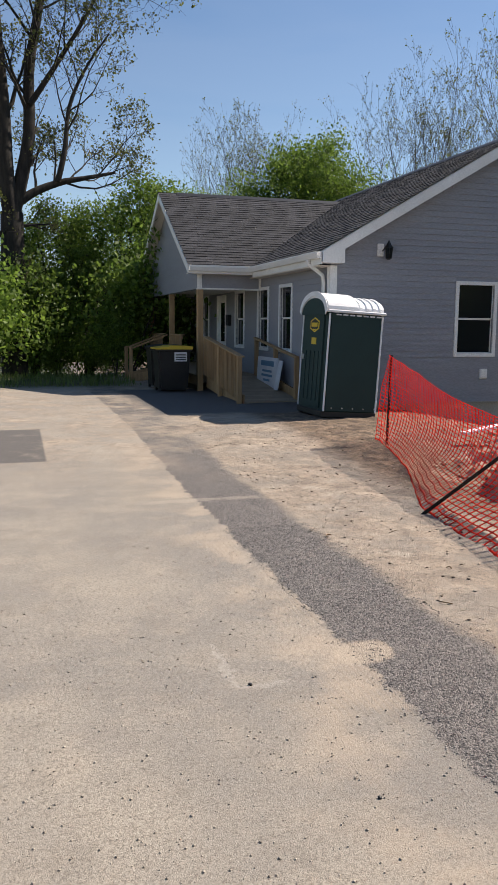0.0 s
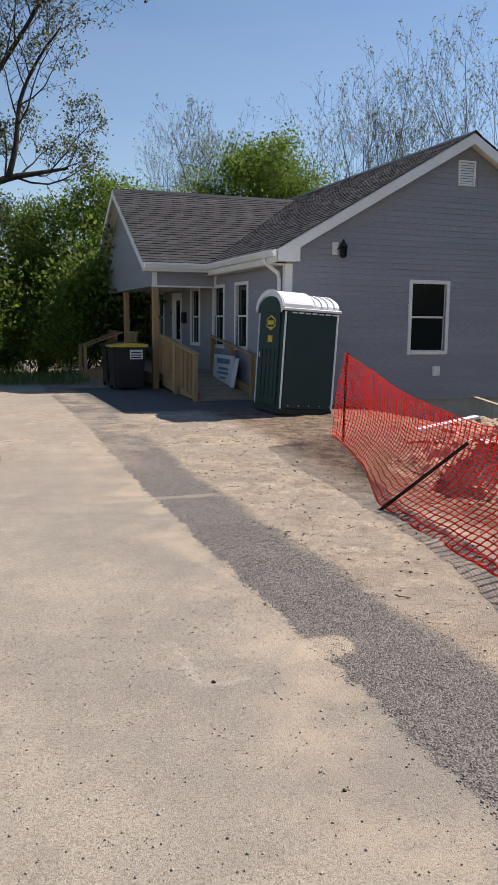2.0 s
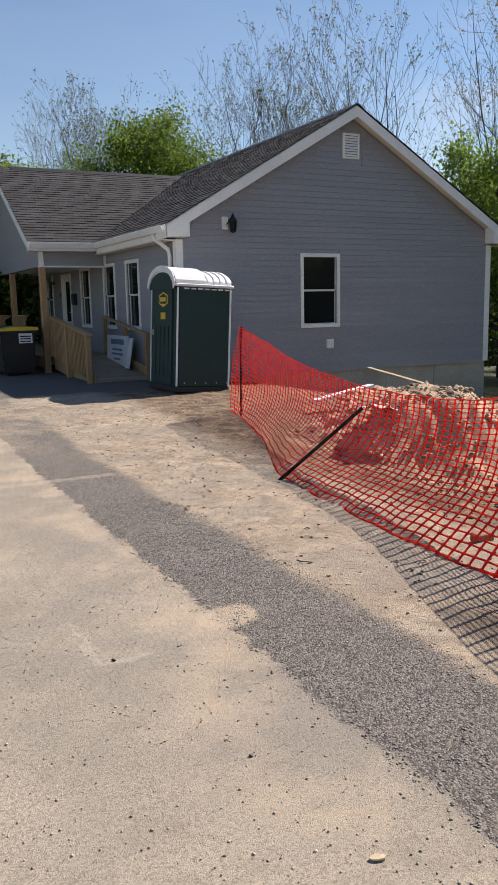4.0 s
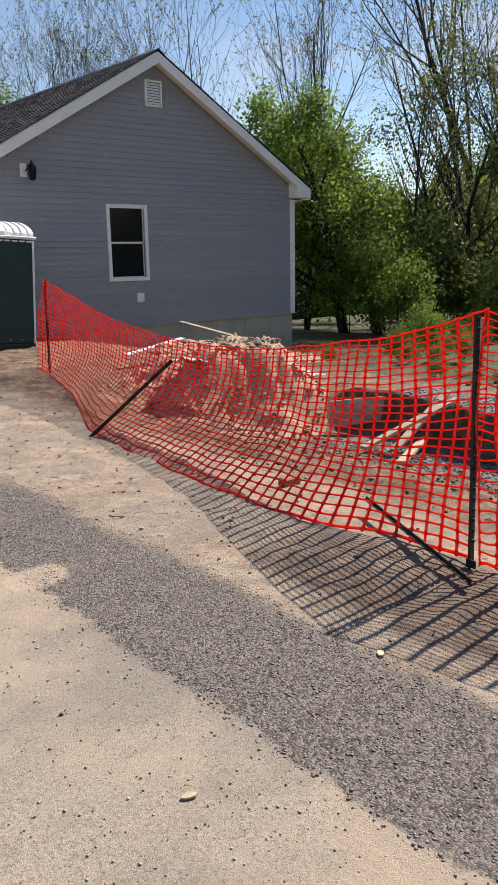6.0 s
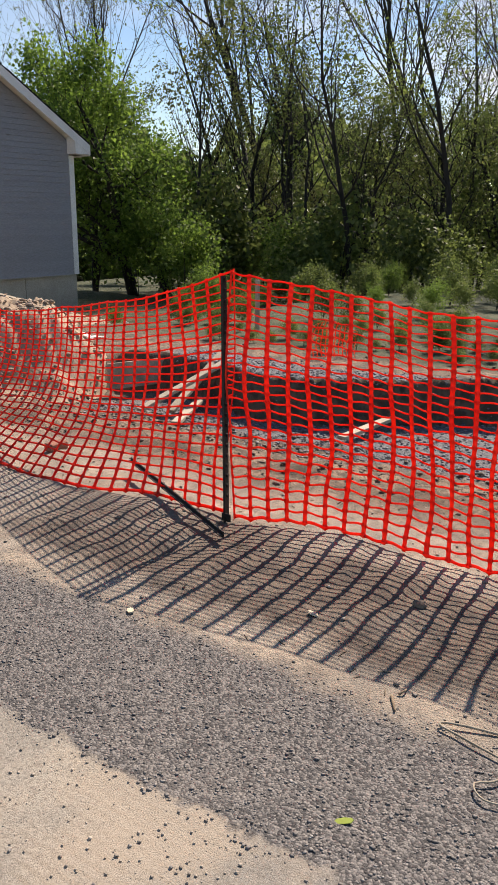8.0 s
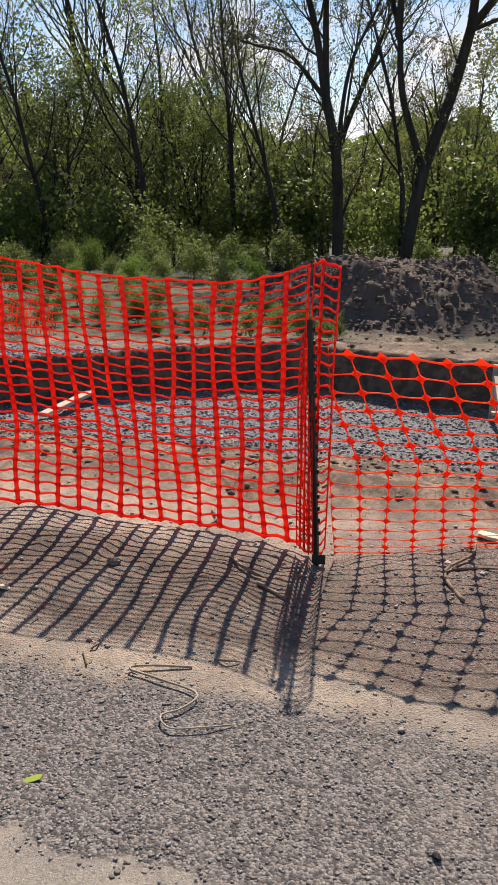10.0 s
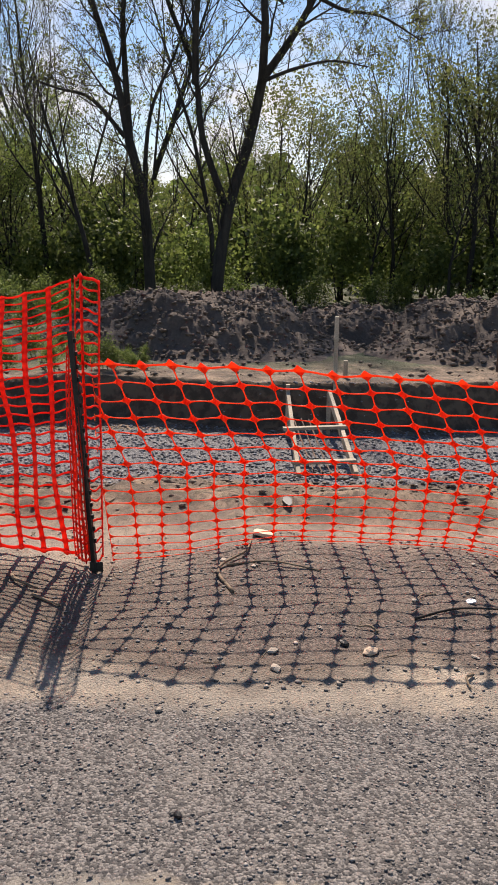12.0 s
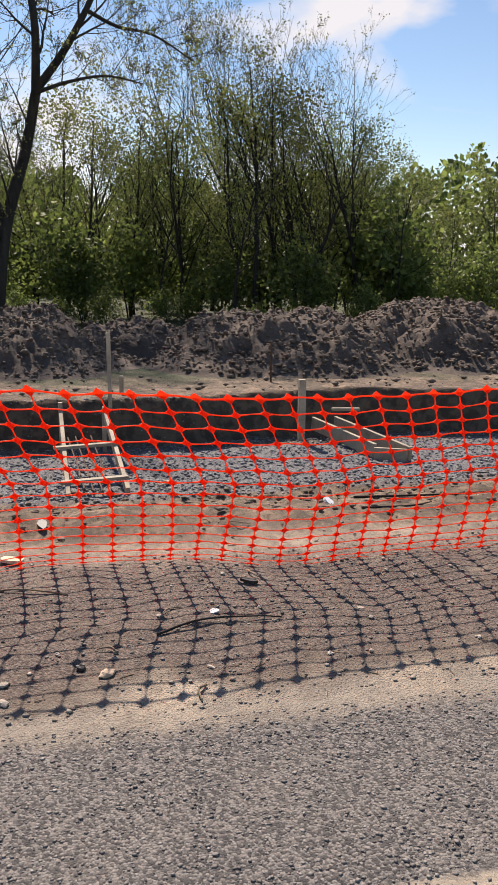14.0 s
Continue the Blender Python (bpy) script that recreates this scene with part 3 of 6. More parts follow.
# roofs: deck slabs, trim boards and shingle courses
def slope_shingles(name, origin, along, up, length, rise, seed, parent, clip=None):
    """Courses of tabs on a slope, each lying a little over the one below it."""
    rnd = random.Random(seed)
    o, a, u = Vector(origin), Vector(along).normalized(), Vector(up).normalized()
    nrm = a.cross(u).normalized()
    if nrm.z < 0:
        nrm = -nrm
    vs, fs = [], []
    rows, ex = int(rise / 0.14), rise / int(rise / 0.14)
    for r in range(rows):
        p = -rnd.random() * 0.3
        while p < length:
            w = rnd.choice((0.16, 0.22, 0.3, 0.34))
            q0, q1 = max(p, 0), min(p + w - 0.006, length)
            p += w
            if q1 - q0 < 0.02 or (clip and not clip((q0 + q1) / 2, (r + 0.5) * ex)):
                continue
            lift = 0.012 + rnd.choice((0, 0.006))
            base = len(vs)
            for (s, t, h) in ((q0, 0, lift), (q1, 0, lift), (q1, ex * 1.15, 0.002), (q0, ex * 1.15, 0.002), (q0, 0, 0), (q1, 0, 0)):
                vs.append(o + a * s + u * (r * ex + t) + nrm * h)
            fs += [(base, base + 1, base + 2, base + 3), (base + 4, base + 5, base + 1, base)]
    ob = raw(name, vs, fs, M["shingle"], parent)
    tagged(ob, "dark charcoal asphalt shingles", kind="stuff")
    return ob


Y0 = YG - 0.30
roof = part("roof", prism([(XF - OV, EZ), (RX, RZ), (XR + OV, EZ), (XR + OV, EZ - 0.13), (RX, RZ - 0.13), (XF - OV, EZ - 0.13)], 1, Y0 + 0.03, YB + 0.3), M["soffit"], house, "pale boarded roof deck and soffit")
run = math.hypot(RX - XF + OV, RZ - EZ)
PY0, PY1, PYM, PX, PRZ = 18.47, 26.15, 22.31, 3.97, 5.33
PSL = (PRZ - EZ) / (PYM - PY0)


def outside_porch(s, t):
    y = Y0 + s
    z = EZ + t / run * (RZ - EZ)
    return z > EZ + PSL * max(0, (PYM - PY0) - abs(y - PYM)) - 0.09


slope_shingles("shingles", (XF - OV - 0.02, Y0, EZ + 0.004), (0, 1, 0), (RX - XF + OV, 0, RZ - EZ), YB + 0.3 - Y0, run + 0.02, 3, roof, outside_porch)
slope_shingles("shingles", (XR + OV + 0.02, Y0, EZ + 0.004), (0, 1, 0), (-(RX - XF + OV), 0, RZ - EZ), YB + 0.3 - Y0, run + 0.02, 4, roof)
part("ridge_cap", prism([(RX - 0.17, RZ - 0.065), (RX, RZ + 0.045), (RX + 0.17, RZ - 0.065), (RX, RZ + 0.015)], 1, Y0 - 0.01, YB), M["black"], roof, "dark ridge vent")
# white rake boards and eave returns on the gable
for sx, ex in ((XF - OV, RX), (XR + OV, RX)):
    bm = prism([(sx, EZ - 0.02), (ex, RZ - 0.02), (ex, RZ - 0.22), (sx, EZ - 0.22)], 1, Y0, Y0 + 0.03)
    part("rake_board", bm, M["white"], house, "white rake board")
    x0, x1 = (sx, XF + 0.16) if sx < RX else (XR - 0.16, sx)
    sq = prism([(x0, EZ - 0.22), (x1, EZ - 0.22), (x1, EZ - 0.06 + (SL * 0.36 if sx < RX else SL * 0.02)), (x0, EZ - 0.06 + (SL * 0.02 if sx < RX else SL * 0.36))], 1, Y0 + 0.004, YG - 0.02)
    part("eave_return", sq, M["white"], house)
for x0, x1 in ((XF - OV, XF), (XR, XR + OV)):
    part("soffit", block((x0, Y0 + 0.3, EZ - 0.27), (x1, YB, EZ - 0.25)), M["soffit"], house)
    part("fascia", block((x0 - 0.02 if x0 < XF else x1, Y0 + 0.03, EZ - 0.25), (x0 if x0 < XF else x1 + 0.02, PY0 if x0 < XF else YB, EZ - 0.01)), M["white"], house)
gut = [(0, 0), (0.0, -0.12), (-0.075, -0.12), (-0.115, -0.03), (-0.115, 0), (-0.10, 0), (-0.10, -0.025), (-0.07, -0.105), (-0.012, -0.105), (-0.012, 0)]
part("gutter", prism([(XF - OV - 0.02 + p, EZ - 0.02 + q) for p, q in gut], 1, Y0 + 0.02, PY0 - 0.1), M["white"], house, "white aluminium gutter")
bm = bmesh.new()
tube(bm, [(XF - OV - 0.07, YG + 0.28, EZ - 0.13), (XF - OV - 0.05, YG + 0.28, EZ - 0.22), (XF - 0.09, YG + 0.2, EZ - 0.42), (XF - 0.06, YG + 0.2, EZ - 0.55), (XF - 0.06, YG + 0.2, 0.3)], 0.042, 8)
part("downspout", bm, M["white"], house, "white downspout", True)
# corner boards and base trim
for x0, x1 in ((XF - 0.025, XF + 0.12), (XR - 0.12, XR + 0.025)):
    part("corner_board", block((x0, YG - 0.025, 0.25), (x1, YG - 0.001, EZ - 0.25)), M["white"], house)
part("corner_board", block((XF - 0.025, YG, 0.25), (XF - 0.001, YG + 0.12, EZ - 0.25)), M["white"], house)
part("base_trim", block((XF + 0.125, YG - 0.03, 0.225), (XR - 0.125, YG + 0.001, 0.25)), M["concrete"], house)


# windows
def window(a, b, z0, z1, face, at):
    """face 'y': in the gable wall; 'x': in the porch-side wall."""
    P = (lambda u, d, z: (u, at + d, z)) if face == "y" else (lambda u, d, z: (at + d, u, z))
    bx = lambda u0, u1, d0, d1, q0, q1, bv=0.004: block(tuple(map(min, zip(P(u0, d0, q0), P(u1, d1, q1)))), tuple(map(max, zip(P(u0, d0, q0), P(u1, d1, q1)))), bv)
    bm = bx(a - 0.075, a, -0.035, 0.02, z0 - 0.075, z1 + 0.075)
    win = part("window", bm, M["white"], house, "white double-hung window with dark panes")
    part("casing", bx(b, b + 0.075, -0.035, 0.02, z0 - 0.075, z1 + 0.075), M["white"], win)
    part("casing", bx(a + 0.001, b - 0.001, -0.035, 0.02, z1, z1 + 0.075), M["white"], win)
    part("sill", bx(a + 0.001, b - 0.001, -0.045, 0.02, z0 - 0.075, z0), M["white"], win)
    zm = (z0 + z1) / 2
    part("meeting_rail", bx(a + 0.016, b - 0.016, 0.04, 0.06, zm - 0.012, zm + 0.012), M["white"], win)
    for q0, q1, d in ((z0, zm - 0.012, 0.055), (zm + 0.012, z1, 0.04)):
        for u0, u1 in ((a, a + 0.016), (b - 0.016, b)):
            part("sash", bx(u0, u1, d - 0.02, d + 0.03, q0, q1), M["white"], win)
        part("pane", bx(a + 0.017, b - 0.017, d, d + 0.008, q0, q1, 0), M["glass"], win)
        part("sash", bx(a + 0.017, b - 0.017, d - 0.015, d + 0.02, q0, q0 + 0.016, 0.002), M["white"], win)
    return win


window(*GW, WIN_Z0, WIN_Z1, "y", YG)
for a, b in FW:
    window(a, b, WIN_Z0, WIN_Z1, "x", XF)

# entrance door
door = part("door", block((XF + 0.04, DOOR[0] + 0.06, 0.57), (XF + 0.085, DOOR[1] - 0.06, 2.6), 0.004), M["white"], house, "white panelled entrance door")
for y0, y1 in ((DOOR[0], DOOR[0] + 0.055), (DOOR[1] - 0.055, DOOR[1])):
    part("jamb", block((XF - 0.03, y0, 0.57), (XF + 0.1, y1, WIN_Z1)), M["white"], door)
part("head", block((XF - 0.03, DOOR[0] + 0.056, 2.605), (XF + 0.1, DOOR[1] - 0.056, WIN_Z1)), M["white"], door)
part("door_glass", block((XF + 0.03, DOOR[0] + 0.3, 1.3), (XF + 0.039, DOOR[1] - 0.3, 2.4)), M["glass"], door)
bm = bmesh.new()
tube(bm, [(XF + 0.04, DOOR[0] + 0.13, 1.55), (XF - 0.02, DOOR[0] + 0.13, 1.55), (XF - 0.02, DOOR[0] + 0.25, 1.55)], 0.012, 8)
part("door_handle", bm, M["metal"], door, "steel lever handle")
part("letter_box", block((XF - 0.12, 21.45, 1.75), (XF - 0.012, 21.68, 2.05), 0.01), M["black"], house, "black wall letter box")

# gable vent, lantern, outlet box
vent = part("vent", block((9.58, YG - 0.04, 4.58), (9.62, YG + 0.001, 5.08)), M["white"], house, "white louvred gable vent")
for lo, hi in (((9.94, YG - 0.04, 4.58), (9.98, YG + 0.001, 5.08)), ((9.621, YG - 0.04, 4.58), (9.939, YG + 0.001, 4.62)), ((9.621, YG - 0.04, 5.04), (9.939, YG + 0.001, 5.08))):
    part("vent_frame", block(lo, hi, 0.004), M["white"], vent)
part("vent_back", block((9.621, YG - 0.012, 4.621), (9.939, YG - 0.004, 5.039)), M["black"], vent)
for k in range(8):
    z = 4.63 + k * 0.051
    part("louvre", prism([(YG - 0.036, z), (YG - 0.012, z + 0.042), (YG - 0.012, z + 0.03), (YG - 0.036, z - 0.004)], 0, 9.63, 9.93), M["white"], vent)
lantern = part("wall_lantern", block((6.80, YG - 0.03, 3.10), (6.93, YG + 0.001, 3.34), 0.006), M["white"], house, "black coach lantern on a white mounting block")
bm = bmesh.new()
tube(bm, [(6.9, YG - 0.03, 3.2), (6.93, YG - 0.10, 3.26), (6.97, YG - 0.16, 3.33)], 0.012, 6)
part("arm", bm, M["black"], lantern)
bm = bmesh.new()
tube(bm, [(6.97, YG - 0.16, 3.06), (6.97, YG - 0.16, 3.25)], [0.055, 0.08], 6)
part("lamp_glass", bm, M["glass"], lantern)
bm = bmesh.new()
tube(bm, [(6.97, YG - 0.16, 3.25), (6.97, YG - 0.16, 3.31), (6.97, YG - 0.16, 3.39)], [0.10, 0.05, 0.012], 6)
tube(bm, [(6.97, YG - 0.16, 3.03), (6.97, YG - 0.16, 3.06)], [0.03, 0.065], 6)
for k in range(6):
    c, s = math.cos(k * math.pi / 3 + 0.2), math.sin(k * math.pi / 3 + 0.2)
    tube(bm, [(6.97 + 0.057 * c, YG - 0.16 + 0.057 * s, 3.05), (6.97 + 0.083 * c, YG - 0.16 + 0.083 * s, 3.26)], 0.006, 4)
part("cage", bm, M["black"], lantern)
outlet = part("outlet_box", block((9.17, YG - 0.05, 0.72), (9.34, YG + 0.001, 0.92), 0.012), M["white"], house, "white outdoor socket cover")
part("flap", block((9.19, YG - 0.06, 0.74), (9.32, YG - 0.051, 0.90), 0.004), M["white"], outlet)

# ---- porch
porch = thing("porch", "timber porch with gabled roof, ramp side and lumber posts", "porch", (4.3, PY0, gz(4.3, PY0)))
GXW = PX + 0.3
prf = lambda d: [(PY0, EZ - d), (PYM, PRZ - d), (PY1, EZ - d), (PY1, EZ - d - 0.12), (PYM, PRZ - d - 0.12), (PY0, EZ - d - 0.12)]
porch_roof = part("roof", prism(prf(0.0), 0, PX + 0.03, XF + 3.6), M["soffit"], porch)


def over_main(s, t):
    x = PX + s
    z = EZ + t / prun * (PRZ - EZ)
    return z > EZ + SL * max(0, x - (XF - OV)) - 0.09


prun = math.hypot(PYM - PY0, PRZ - EZ)
slope_shingles("shingles", (PX, PY0 - 0.02, EZ + 0.004), (1, 0, 0), (0, PYM - PY0, PRZ - EZ), RX - PX, prun + 0.02, 5, porch_roof, over_main)
slope_shingles("shingles", (PX, PY1 + 0.02, EZ + 0.004), (1, 0, 0), (0, -(PYM - PY0), PRZ - EZ), RX - PX, prun + 0.02, 6, porch_roof, over_main)
part("ridge_cap", prism([(PYM - 0.17, PRZ - 0.06), (PYM, PRZ + 0.045), (PYM + 0.17, PRZ - 0.06), (PYM, PRZ + 0.015)], 0, PX + 0.5, RX - 0.2), M["black"], porch_roof)
for sy in (PY0, PY1):
    part("rake_board", prism([(sy, EZ - 0.01), (PYM, PRZ - 0.01), (PYM, PRZ - 0.2), (sy, EZ - 0.2)], 0, PX, PX + 0.03), M["white"], porch, "white rake board")
gw0, gw1 = PY0 + 0.3, PY1 - 0.3
gt = lambda y: PRZ - 0.13 - PSL * abs(y - PYM)
porch_gable = part("gable_wall", prism([(gw0, 2.62), (gw1, 2.62), (gw1, gt(gw1)), (PYM, gt(PYM)), (gw0, gt(gw0))], 0, GXW, GXW + 0.12), M["siding"], porch, "grey sided porch gable")
part("gable_corner", block((GXW - 0.012, gw0 - 0.03, 2.62), (GXW + 0.1, gw0 - 0.001, EZ - 0.14)), M["white"], porch)
part("beam_panel", block((GXW + 0.12, gw0, 2.64), (XF - 0.06, gw0 + 0.1, EZ - 0.14)), M["siding"], porch, "grey sided porch beam")
part("beam_trim", block((GXW - 0.01, gw0 - 0.02, 2.60), (XF - 0.03, gw0 + 0.12, 2.638)), M["white"], porch)
part("beam_trim", block((XF - 0.058, gw0 - 0.02, 2.64), (XF - 0.003, gw0 + 0.03, EZ - 0.14)), M["white"], porch)
part("porch_ceiling", block((GXW + 0.121, gw0 + 0.101, 2.66), (XF - 0.002, gw1, 2.70)), M["soffit"], porch)
part("fascia", block((PX + 0.03, PY0 - 0.02, EZ - 0.2), (XF - OV, PY0 - 0.001, EZ - 0.005)), M["white"], porch)
part("gutter", prism([(PY0 - 0.021 + p, EZ - 0.02 + q) for p, q in gut], 0, PX + 0.02, XF - OV - 0.02), M["white"], porch, "white aluminium gutter")
part("soffit", block((PX + 0.03, PY0, EZ - 0.2), (XF - OV, gw0, EZ - 0.18)), M["soffit"], porch)
DZ = 0.56
for k, y in enumerate((gw0 + 0.07, 22.35, gw1 - 0.07)):
    post = part("post", block((GXW, y - 0.07, gz(GXW, y) - 0.1), (GXW + 0.14, y + 0.07, 2.6), 0.006), M["wood"], porch, "square lumber post")
part("rim_joist", block((GXW + 0.02, gw0 + 0.15, DZ - 0.26), (GXW + 0.06, gw1, DZ - 0.03)), M["wood"], porch)
part("deck_frame", block((GXW + 0.08, gw0 + 0.2, DZ - 0.2), (XF - 0.03, gw1 - 0.1, DZ - 0.031)), M["deck"], porch)
k, y = 0, gw0 + 0.1
while y < gw1 - 0.05:
    part("deck_board", block((GXW, y, DZ - 0.03), (XF - 0.03, y + 0.134, DZ), 0.003), M["deck"], porch)
    y += 0.14


def railing(parent, a, b, top, low, gap=0.115, posts=(True, True), cap=True):
    """Rail between two floor points: top and bottom rail, cap, balusters."""
    a, b = Vector(a), Vector(b)
    up = Vector((0, 0, 1))
    bm = beam(bmesh.new(), a + up * (top - 0.05), b + up * (top - 0.05), 0.04, 0.09, 0.004)
    part("top_rail", bm, M["wood"], parent)
    if cap:
        part("rail_cap", beam(bmesh.new(), a + up * (top + 0.016), b + up * (top + 0.016), 0.14, 0.032, 0.004), M["wood"], parent)
    part("bottom_rail", beam(bmesh.new(), a + up * (low + 0.04), b + up * (low + 0.04), 0.04, 0.09, 0.004), M["wood"], parent)
    count = max(2, round((b - a).length / gap))
    d = (b - a).normalized()
    side = Vector((-d.y, d.x, 0)).normalized() * 0.038
    for k in range(count + 1):
        p = a.lerp(b, k / count) + side
        part("baluster", block((p.x - 0.018, p.y - 0.018, p.z + low - 0.005), (p.x + 0.018, p.y + 0.018, p.z + top - 0.006)), M["wood"], parent)


railing(porch, (GXW + 0.07, 23.7, DZ), (GXW + 0.07, gw1 - 0.2, DZ), 0.92, 0.08)
railing(porch, (GXW + 0.07, 20.9, DZ), (GXW + 0.07, 22.25, DZ), 0.92, 0.08)
# stairs between the railings towards the drive side
steps = thing("porch_steps", "lumber steps with a sloping handrail beside the porch", "steps", (3.9, 23.1, gz(3.9, 23.1)))
for k in range(3):
    part("tread", block((GXW - 0.3 * (k + 1), 22.7, DZ - 0.17 * (k + 1)), (GXW - 0.3 * k - 0.01, 23.6, DZ - 0.17 * (k + 1) + 0.04), 0.004), M["wood"], steps)
    part("riser", block((GXW - 0.3 * (k + 1) + 0.26, 22.72, DZ - 0.17 * (k + 2) + 0.04), (GXW - 0.3 * (k + 1) + 0.285, 23.58, DZ - 0.17 * (k + 1))), M["wood"], steps)
for y in (22.66, 23.64):
    part("stringer", beam(bmesh.new(), (GXW - 0.02, y, DZ - 0.12), (GXW - 1.0, y, gz(3.3, y) + 0.05), 0.04, 0.24), M["wood"], steps)
    part("handrail", beam(bmesh.new(), (GXW, y, DZ + 0.92), (GXW - 1.05, y, gz(3.2, y) + 0.9), 0.09, 0.04), M["wood"], steps)
    part("newel", block((GXW - 1.1, y - 0.045, gz(3.2, y) - 0.05), (GXW - 1.01, y + 0.045, gz(3.2, y) + 0.95), 0.004), M["wood"], steps)

# ramp from the porch down to the apron
RX0, RX1, RY0, RY1 = 4.52, 5.72, 15.55, 18.72
rz0 = gz(4.6, RY0) + 0.04
ramp = thing("wheelchair_ramp", "lumber wheelchair ramp with slatted side rails", "ramp", (5.1, RY0, gz(5.1, RY0)))
nb = 22
for k in range(nb):
    t0, t1 = k / nb, (k + 0.96) / nb
    ya, yb = RY0 + (RY1 - RY0) * t0, RY0 + (RY1 - RY0) * t1
    za, zb = rz0 + (DZ - rz0) * t0, rz0 + (DZ - rz0) * t1
    bm = prism([(ya, za), (yb, zb), (yb, zb - 0.035), (ya, za - 0.035)], 0, RX0, RX1)
    part("ramp_board", bm, M["deck"], ramp)
for x in (RX0 - 0.02, RX1 + 0.02):
    part("side_beam", beam(bmesh.new(), (x, RY0, rz0 - 0.01), (x, RY1, DZ - 0.14), 0.04, 0.30), M["wood"], ramp)
railing(ramp, (RX0 - 0.06, RY0 + 0.05, rz0), (RX0 - 0.06, RY1, DZ), 0.90, 0.03, 0.105)
for t in (0.0, 0.5):
    y = RY0 + (RY1 - RY0) * t
    part("rail_post", block((RX0 - 0.16, y - 0.045, gz(RX0, y) - 0.05), (RX0 - 0.07, y + 0.045, rz0 + (DZ - rz0) * t + 0.9), 0.004), M["wood"], ramp)
bm = beam(bmesh.new(), (RX1 - 0.02, RY0 + 0.2, rz0 + 0.9), (RX1 - 0.02, RY1, DZ + 0.9), 0.09, 0.04)
part("handrail", bm, M["wood"], ramp)
part("kick_rail", beam(bmesh.new(), (RX1 - 0.02, RY0 + 0.2, rz0 + 0.15), (RX1 - 0.02, RY1, DZ + 0.15), 0.04, 0.14), M["wood"], ramp)
for t in (0.06, 0.5, 0.97):
    y = RY0 + (RY1 - RY0) * t
    part("rail_post", block((RX1 - 0.06, y - 0.045, gz(RX1, y) - 0.05), (RX1 + 0.03, y + 0.045, rz0 + (DZ - rz0) * t + 0.9), 0.004), M["wood"], ramp)

# boards leaning in the ramp
sign = thing("sign_board", "white printed sign board standing against the house wall", "sign", (5.62, 17.3, 0.4))
part("panel", prism([(5.60, 0.36), (5.625, 0.36), (5.66, 1.04), (5.635, 1.04)], 1, 16.75, 18.25), M["sign_white"], sign)
for w, h, z in ((0.95, 0.12, 0.84), (0.7, 0.05, 0.70), (0.8, 0.05, 0.60), (0.45, 0.05, 0.49)):
    x = 5.60 + (z - 0.36) * 0.0515
    part("print_bar", prism([(x - 0.003, z), (x + 0.0515 * h - 0.003, z + h), (x + 0.0515 * h + 0.002, z + h), (x + 0.002, z)], 1, 17.5 - w / 2, 17.5 + w / 2), M["sign_blue"], sign)
board = thing("leaning_board", "pale board leaning on edge beside the sign", "board", (5.6, 16.5, 0.36))
part("board", prism([(5.52, 0.36), (5.54, 0.36), (5.66, 1.0), (5.64, 1.0)], 1, 16.45, 16.7), M["sign_white"], board)


# ---------------------------------------------------------------- bins
def wheelie_bin(at, label, lid_mat, turn=0.0):
    x, y = at
    z = gz(x, y)
    b = thing("wheelie_bin", label, "bin", (x, y, z), "bins by the porch")
    bm = bmesh.new()
    bmesh.ops.create_cube(bm, size=1, matrix=Matrix.Translation((x, y, z + 0.53)) @ Matrix.Diagonal((0.78, 0.8, 0.96, 1)))
    for v in bm.verts:
        if v.co.z < z + 0.3:
            v.co.x = x + (v.co.x - x) * 0.86
            v.co.y = y + (v.co.y - y) * 0.82
    bmesh.ops.bevel(bm, geom=list(bm.edges), offset=0.04, segments=2, affect="EDGES")
    part("body", bm, M["black"], b)
    part("rim", block((x - 0.42, y - 0.43, z + 0.95), (x + 0.42, y + 0.43, z + 1.0), 0.012), M["black"], b)
    bm = prism([(x - 0.43, z + 1.0), (x - 0.43, z + 1.03), (x, z + 1.09), (x + 0.43, z + 1.07), (x + 0.43, z + 1.0)], 1, y - 0.44, y + 0.44)
    part("lid", bm, lid_mat, b)
    for sx in (-0.3, 0.3):
        bm = bmesh.new()
        tube(bm, [(x + sx - 0.03, y + 0.36, z + 0.11), (x + sx + 0.03, y + 0.36, z + 0.11)], 0.11, 14)
        part("wheel", bm, M["black"], b)
    part("handle", block((x - 0.3, y + 0.44, z + 0.88), (x + 0.3, y + 0.49, z + 0.92), 0.01), M["black"], b)
    return b


big = wheelie_bin((3.62, 18.75), "large black wheeled bin with yellow lid and white label", M["yellow"])
zb = gz(3.62, 18.75)
part("label", block((3.62, 18.345, zb + 0.72), (3.92, 18.348, zb + 0.94)), M["sign_white"], big)
for k in range(3):
    part("print_bar", block((3.65, 18.340, zb + 0.75 + k * 0.055), (3.89, 18.344, zb + 0.775 + k * 0.055)), M["black"], big)
wheelie_bin((3.62, 19.72), "black wheeled bin standing behind the larger one", M["black"])


# ---------------------------------------------------------------- portable toilet
TX0, TX1, TY0, TY1 = 5.06, 6.05, 12.62, 13.86
tz = min(gz(TX0, TY0), gz(TX1, TY0))
toilet = thing("portable_toilet", "dark green portable toilet with white moulded roof", "portable toilet", (5.55, 13.2, tz))
part("skid", block((TX0 - 0.03, TY0 + 0.02, tz - 0.01), (TX1 + 0.02, TY1 - 0.02, tz + 0.1), 0.01), M["black"], toilet)
part("body", block((TX0 + 0.03, TY0, tz + 0.09), (TX1, TY1, tz + 1.84), 0.02), M["green"], toilet)
